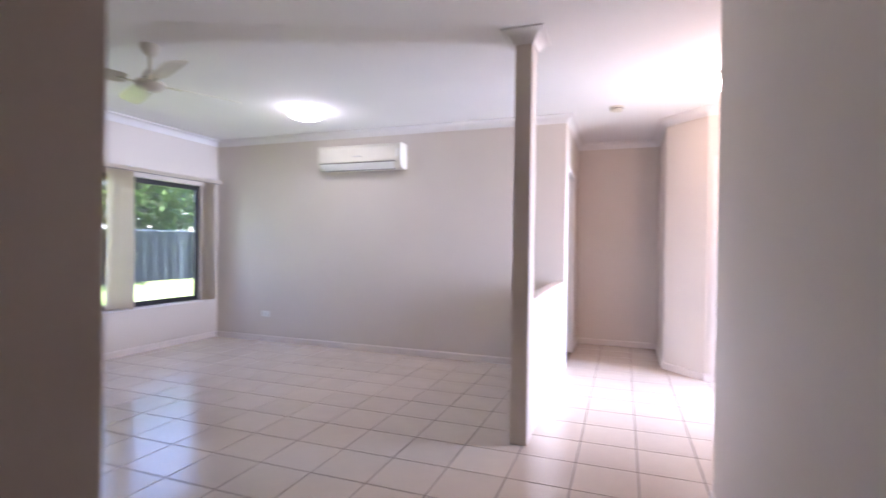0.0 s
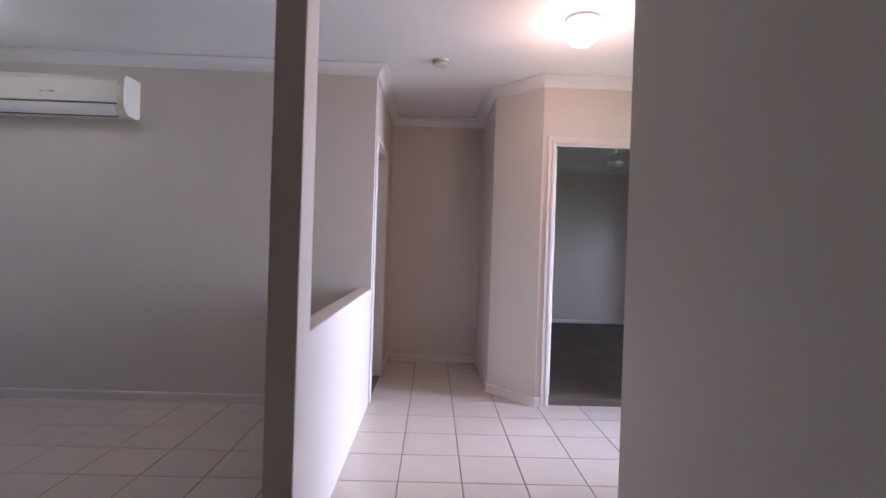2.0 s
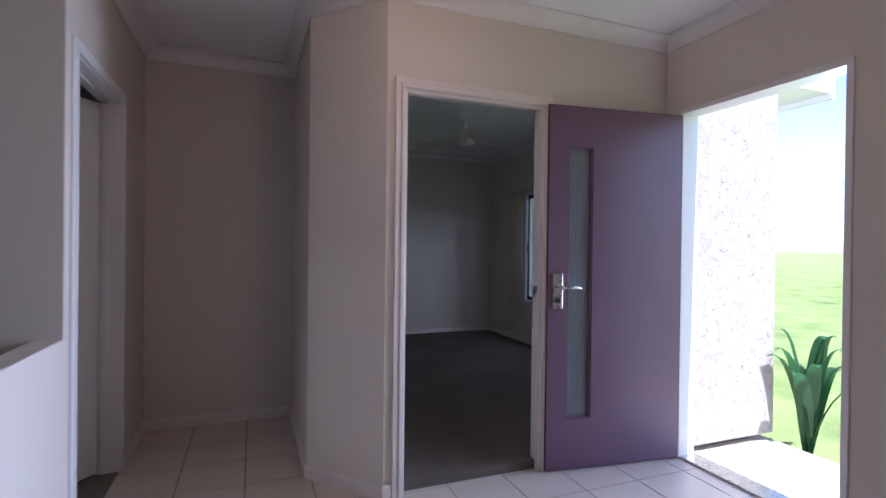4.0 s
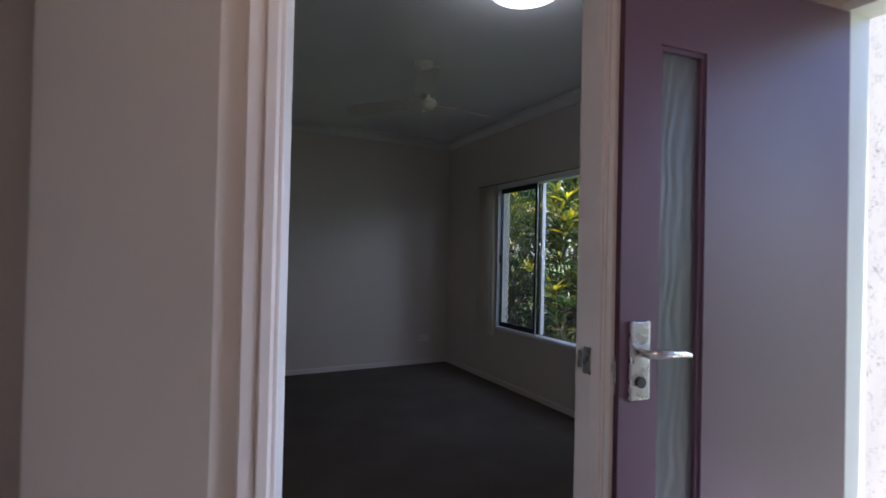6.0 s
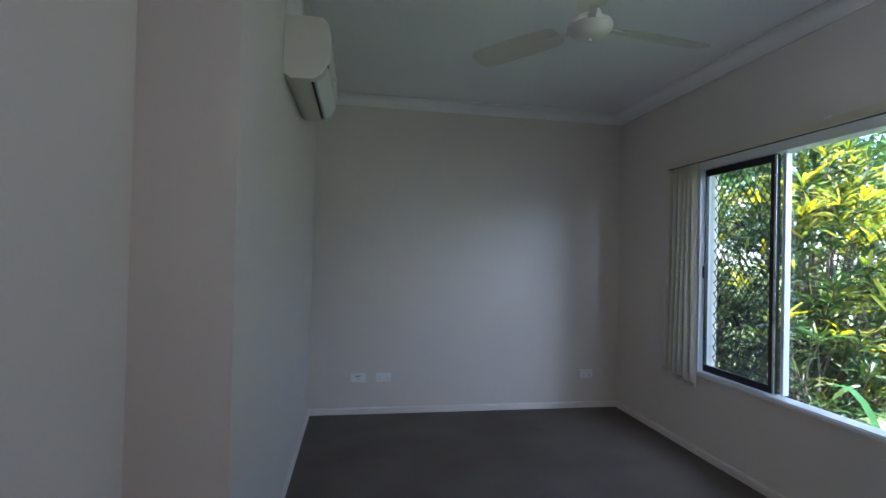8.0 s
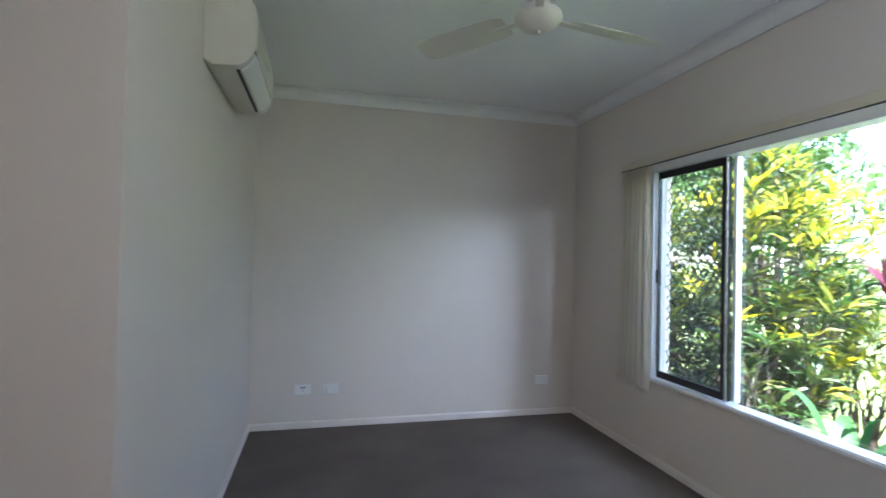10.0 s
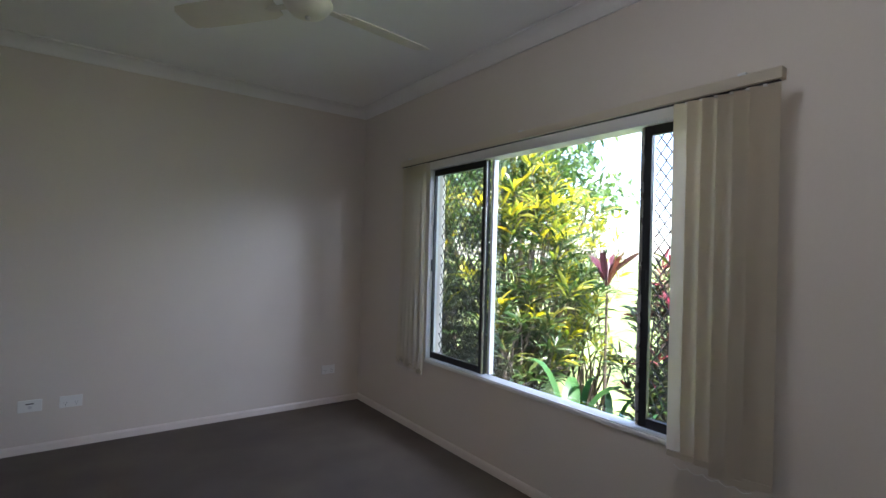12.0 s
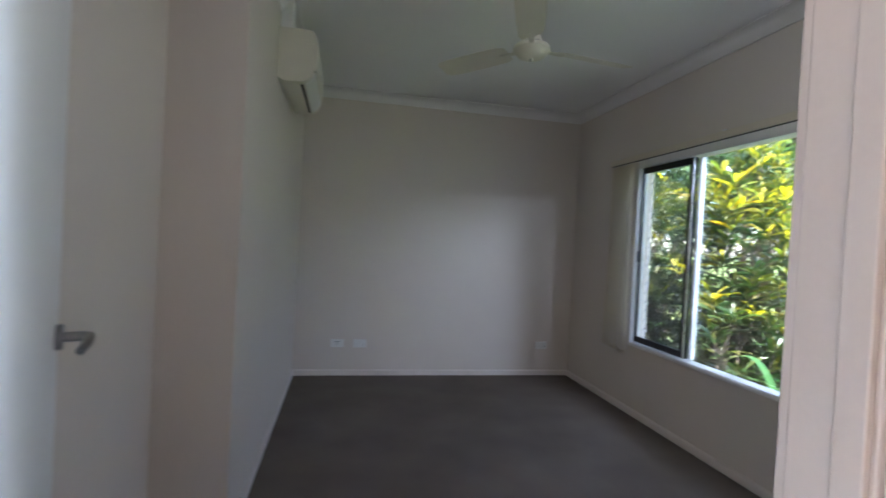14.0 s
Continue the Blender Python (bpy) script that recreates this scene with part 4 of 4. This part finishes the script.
def broadleaf(at, n, length, width, height, seed, label, mat=GREEN_LEAF, name="broadleaf_plant", low=0.15):
    """Arching strap leaves rising from one root."""
    rng = np.random.default_rng(seed)
    p = thing(name, (*at, -0.16), label, "plant")
    for j in range(n):
        a, L, w, lift = rng.uniform(0, 6.28), length * rng.uniform(0.75, 1.1), width * rng.uniform(0.8, 1.1), rng.uniform(low, 1.0)
        bm = bmesh.new()
        rows, steps = [], 8
        u, s = Vector((math.cos(a), math.sin(a), 0)), Vector((-math.sin(a), math.cos(a), 0))
        for i in range(steps + 1):
            f = i / steps
            c = u * (L * (0.25 + 0.5 * (1 - lift)) * f * (0.6 + 0.7 * f)) + Vector((0, 0, height * (0.35 + 0.65 * lift) * (1.35 * f - 0.55 * f ** 3)))
            ww = w * max(0.04, math.sin(math.pi * min(1.0, 0.08 + 0.92 * f)) ** 0.8)
            rows.append([bm.verts.new(c + s * ww * q + Vector((0, 0, 0.25 * ww * abs(q)))) for q in (-1, 0, 1)])
        for x, y in zip(rows, rows[1:]):
            for q in (0, 1):
                bm.faces.new((x[q], x[q + 1], y[q + 1], y[q]))
        part("leaf", bm, mat, p, smooth=True)
    return p


for k, (x, y, h) in enumerate(((4.85, 7.42, 1.45), (5.35, 7.35, 1.60), (5.0, 7.05, 1.20))):
    croton((x, y), 0.42, h, 70 + k, "red-leaved cordyline bush in the garden bed", 110, 0.95, RED_LEAF, 1.15, "red_shrub", "red-leaved shrubs in the garden bed")
broadleaf((4.45, 7.62), 11, 0.60, 0.030, 0.62, 44, "strappy dark green plant on the lawn edge", low=0.0)
broadleaf((4.65, 8.05), 9, 0.60, 0.034, 0.70, 45, "arching dark green plant under the croton", low=0.0)
broadleaf((4.25, 7.30), 16, 0.55, 0.026, 0.62, 4, "strappy dark green plant under the window", low=0.05)
broadleaf((4.30, 7.85), 3, 0.75, 0.075, 0.95, 8, "plant with long blue-green blades", low=0.3)
broadleaf((4.35, 6.95), 12, 0.40, 0.055, 0.60, 15, "low broad-leaved green plant under the red cordylines", low=0.1)
broadleaf((3.58, 5.10), 16, 0.45, 0.055, 1.15, 6, "lush broad green leaves beside the porch", low=0.2)
broadleaf((4.6, 4.7), 12, 0.6, 0.055, 0.95, 16, "green ginger-like clump by the porch", low=0.2)


def tree(at, height, spread, seed, label, clumps=60, per=90, leaf=0.42, mat=TREE_LEAF):
    rng = np.random.default_rng(seed)
    pr = random.Random(seed)
    t = thing("tree", (*at, -0.18), label, "tree", "background garden trees")
    bm = bmesh.new()
    fork = height * 0.38
    tube(bm, [(0, 0, 0), (0.1, 0.05, fork * 0.5), (0, 0.1, fork)], [spread * 0.065, spread * 0.05, spread * 0.042], 10)
    C, D, L, W = [], [], [], []
    for k in range(clumps):
        a, q, f = rng.uniform(0, 6.28), math.sqrt(rng.uniform(0.05, 1)), rng.uniform(0, 1)
        r = spread * q * (0.55 + 0.45 * math.sin(math.pi * (0.15 + 0.75 * f)))
        p = np.array([math.cos(a) * r, math.sin(a) * r, fork * 0.8 + (height - fork * 0.8) * f])
        if k % 3 == 0:
            tube(bm, [(0, 0.1, fork * 0.95), tuple(p * np.array([0.45, 0.45, 0.62]) + np.array([0, 0, fork * 0.3])), tuple(p)], [spread * 0.03, spread * 0.018, spread * 0.005], 6)
        for j in range(per):
            o = rng.normal(0, 1, 3) * spread * np.array([0.17, 0.17, 0.12])
            C.append(p + o), D.append(rng.normal(0, 1, 3) + np.array([0, 0, 0.1])), L.append(leaf * rng.uniform(0.6, 1.2)), W.append(leaf * 0.2 * rng.uniform(0.7, 1.2))
    part("trunk", bm, BARK, t, smooth=True)
    leaves_mesh("crown", C, D, L, W, 0.2, mat, t)
    return t


for k, (x, y, h, s) in enumerate(((30, 14, 6.0, 2.8), (15, 19, 7.5, 3.2), (44, 17, 9, 4.2), (19, 29, 9, 4.5), (11, 24, 8, 3.4), (18, 3, 5.5, 3.0), (22, -2.5, 6.5, 3.2), (17, 7.5, 5.0, 2.6), (25, 9, 7, 3.6))):
    tree((x, y), h, s, 40 + k, "leafy garden tree in full sun")
for k, (x, y, h, s) in enumerate(((-18.0, 13.5, 6.0, 2.6), (-20, 19.0, 7, 3.0), (-17.5, 9, 6.5, 2.8), (-21, 24, 7, 3.2))):
    tree((x, y), h, s, 60 + k, "leafy tree behind the side fence")
# side fence seen through the living room window
fence = thing("fence", (-15.0, 14, -0.16), "dark grey sheet steel fence along the side lawn", "fence")
for k in range(8):
    y = -10 + k * 2.4
    part("fence_post", boxes((-0.03, 0.03, y - 0.03, y + 0.03, 0, 1.82), bevel=0.004), FENCE, fence)
    if k < 7:
        bm = bmesh.new()
        n = 24
        rows = [[bm.verts.new(((0.018 if (i // 2) % 2 else -0.006), y + 0.03 + (2.34) * i / n, z)) for z in (0.05, 1.75)] for i in range(n + 1)]
        for a, b in zip(rows, rows[1:]):
            bm.faces.new((a[0], b[0], b[1], a[1]))
        bmesh.ops.solidify(bm, geom=bm.faces[:], thickness=0.002)
        part("fence_panel", bm, FENCE, fence)
        part("fence_rail", boxes((-0.025, 0.03, y + 0.03, y + 2.37, 1.74, 1.79)), FENCE, fence)
broadleaf((-8.3, 6.3), 14, 0.7, 0.05, 0.9, 31, "yellow-green clump on the side lawn")

# ---- floor tiles ----
LIMITS = ((-5.0, 0.42, 0.60, 5.20), (0.42, FRONT, 2.81, 5.20), (-0.64, 0.42, -2.6, 0.60), (-0.55, 0.73, 5.20, 6.70), (0.73, FRONT, 5.20, 5.30), (JL, JR, 5.30, 5.345))
shared = {}
rest_v, rest_f = [], []
count = 0
for lx0, lx1, ly0, ly1 in LIMITS:
    for i in range(math.floor((lx0 - TX0) / PITCH), math.ceil((lx1 - TX0) / PITCH)):
        for j in range(math.floor((ly0 - TY0) / PITCH), math.ceil((ly1 - TY0) / PITCH)):
            x0, x1 = max(lx0, TX0 + i * PITCH + GAP), min(lx1, TX0 + (i + 1) * PITCH - GAP)
            y0, y1 = max(ly0, TY0 + j * PITCH + GAP), min(ly1, TY0 + (j + 1) * PITCH - GAP)
            if x1 - x0 < 0.012 or y1 - y0 < 0.012:
                continue
            if -1.75 < (x0 + x1) / 2 and (y0 + y1) / 2 > 1.7 and count < 300:
                key = (round(x1 - x0, 3), round(y1 - y0, 3))
                if key not in shared:
                    bm = bmesh.new()
                    w, d, b = key[0], key[1], 0.0016
                    lo = [bm.verts.new(p) for p in ((0, 0, -0.004), (w, 0, -0.004), (w, d, -0.004), (0, d, -0.004))]
                    md = [bm.verts.new(p) for p in ((0, 0, -0.0012), (w, 0, -0.0012), (w, d, -0.0012), (0, d, -0.0012))]
                    hi = [bm.verts.new(p) for p in ((b, b, 0), (w - b, b, 0), (w - b, d - b, 0), (b, d - b, 0))]
                    for p, q in ((lo, md), (md, hi)):
                        for k in range(4):
                            bm.faces.new((p[k], p[(k + 1) % 4], q[(k + 1) % 4], q[k]))
                    bm.faces.new(hi)
                    me = bpy.data.meshes.new("tile")
                    bm.to_mesh(me)
                    bm.free()
                    me.materials.append(TILE)
                    shared[key] = me
                ob = new("tile", shared[key])
                ob.parent, ob.location = floor, (x0, y0, 0)
                count += 1
            else:
                n, b = len(rest_v), 0.0016
                rest_v += [(x0, y0, -0.004), (x1, y0, -0.004), (x1, y1, -0.004), (x0, y1, -0.004), (x0 + b, y0 + b, 0), (x1 - b, y0 + b, 0), (x1 - b, y1 - b, 0), (x0 + b, y1 - b, 0)]
                rest_f += [(n + k, n + (k + 1) % 4, n + 4 + (k + 1) % 4, n + 4 + k) for k in range(4)] + [(n + 4, n + 5, n + 6, n + 7)]
me = bpy.data.meshes.new("tile_field")
me.from_pydata(rest_v, [], rest_f)
me.materials.append(TILE_FAR)
field = tagged(new("tile_field", me), kind="stuff")
field.parent = floor
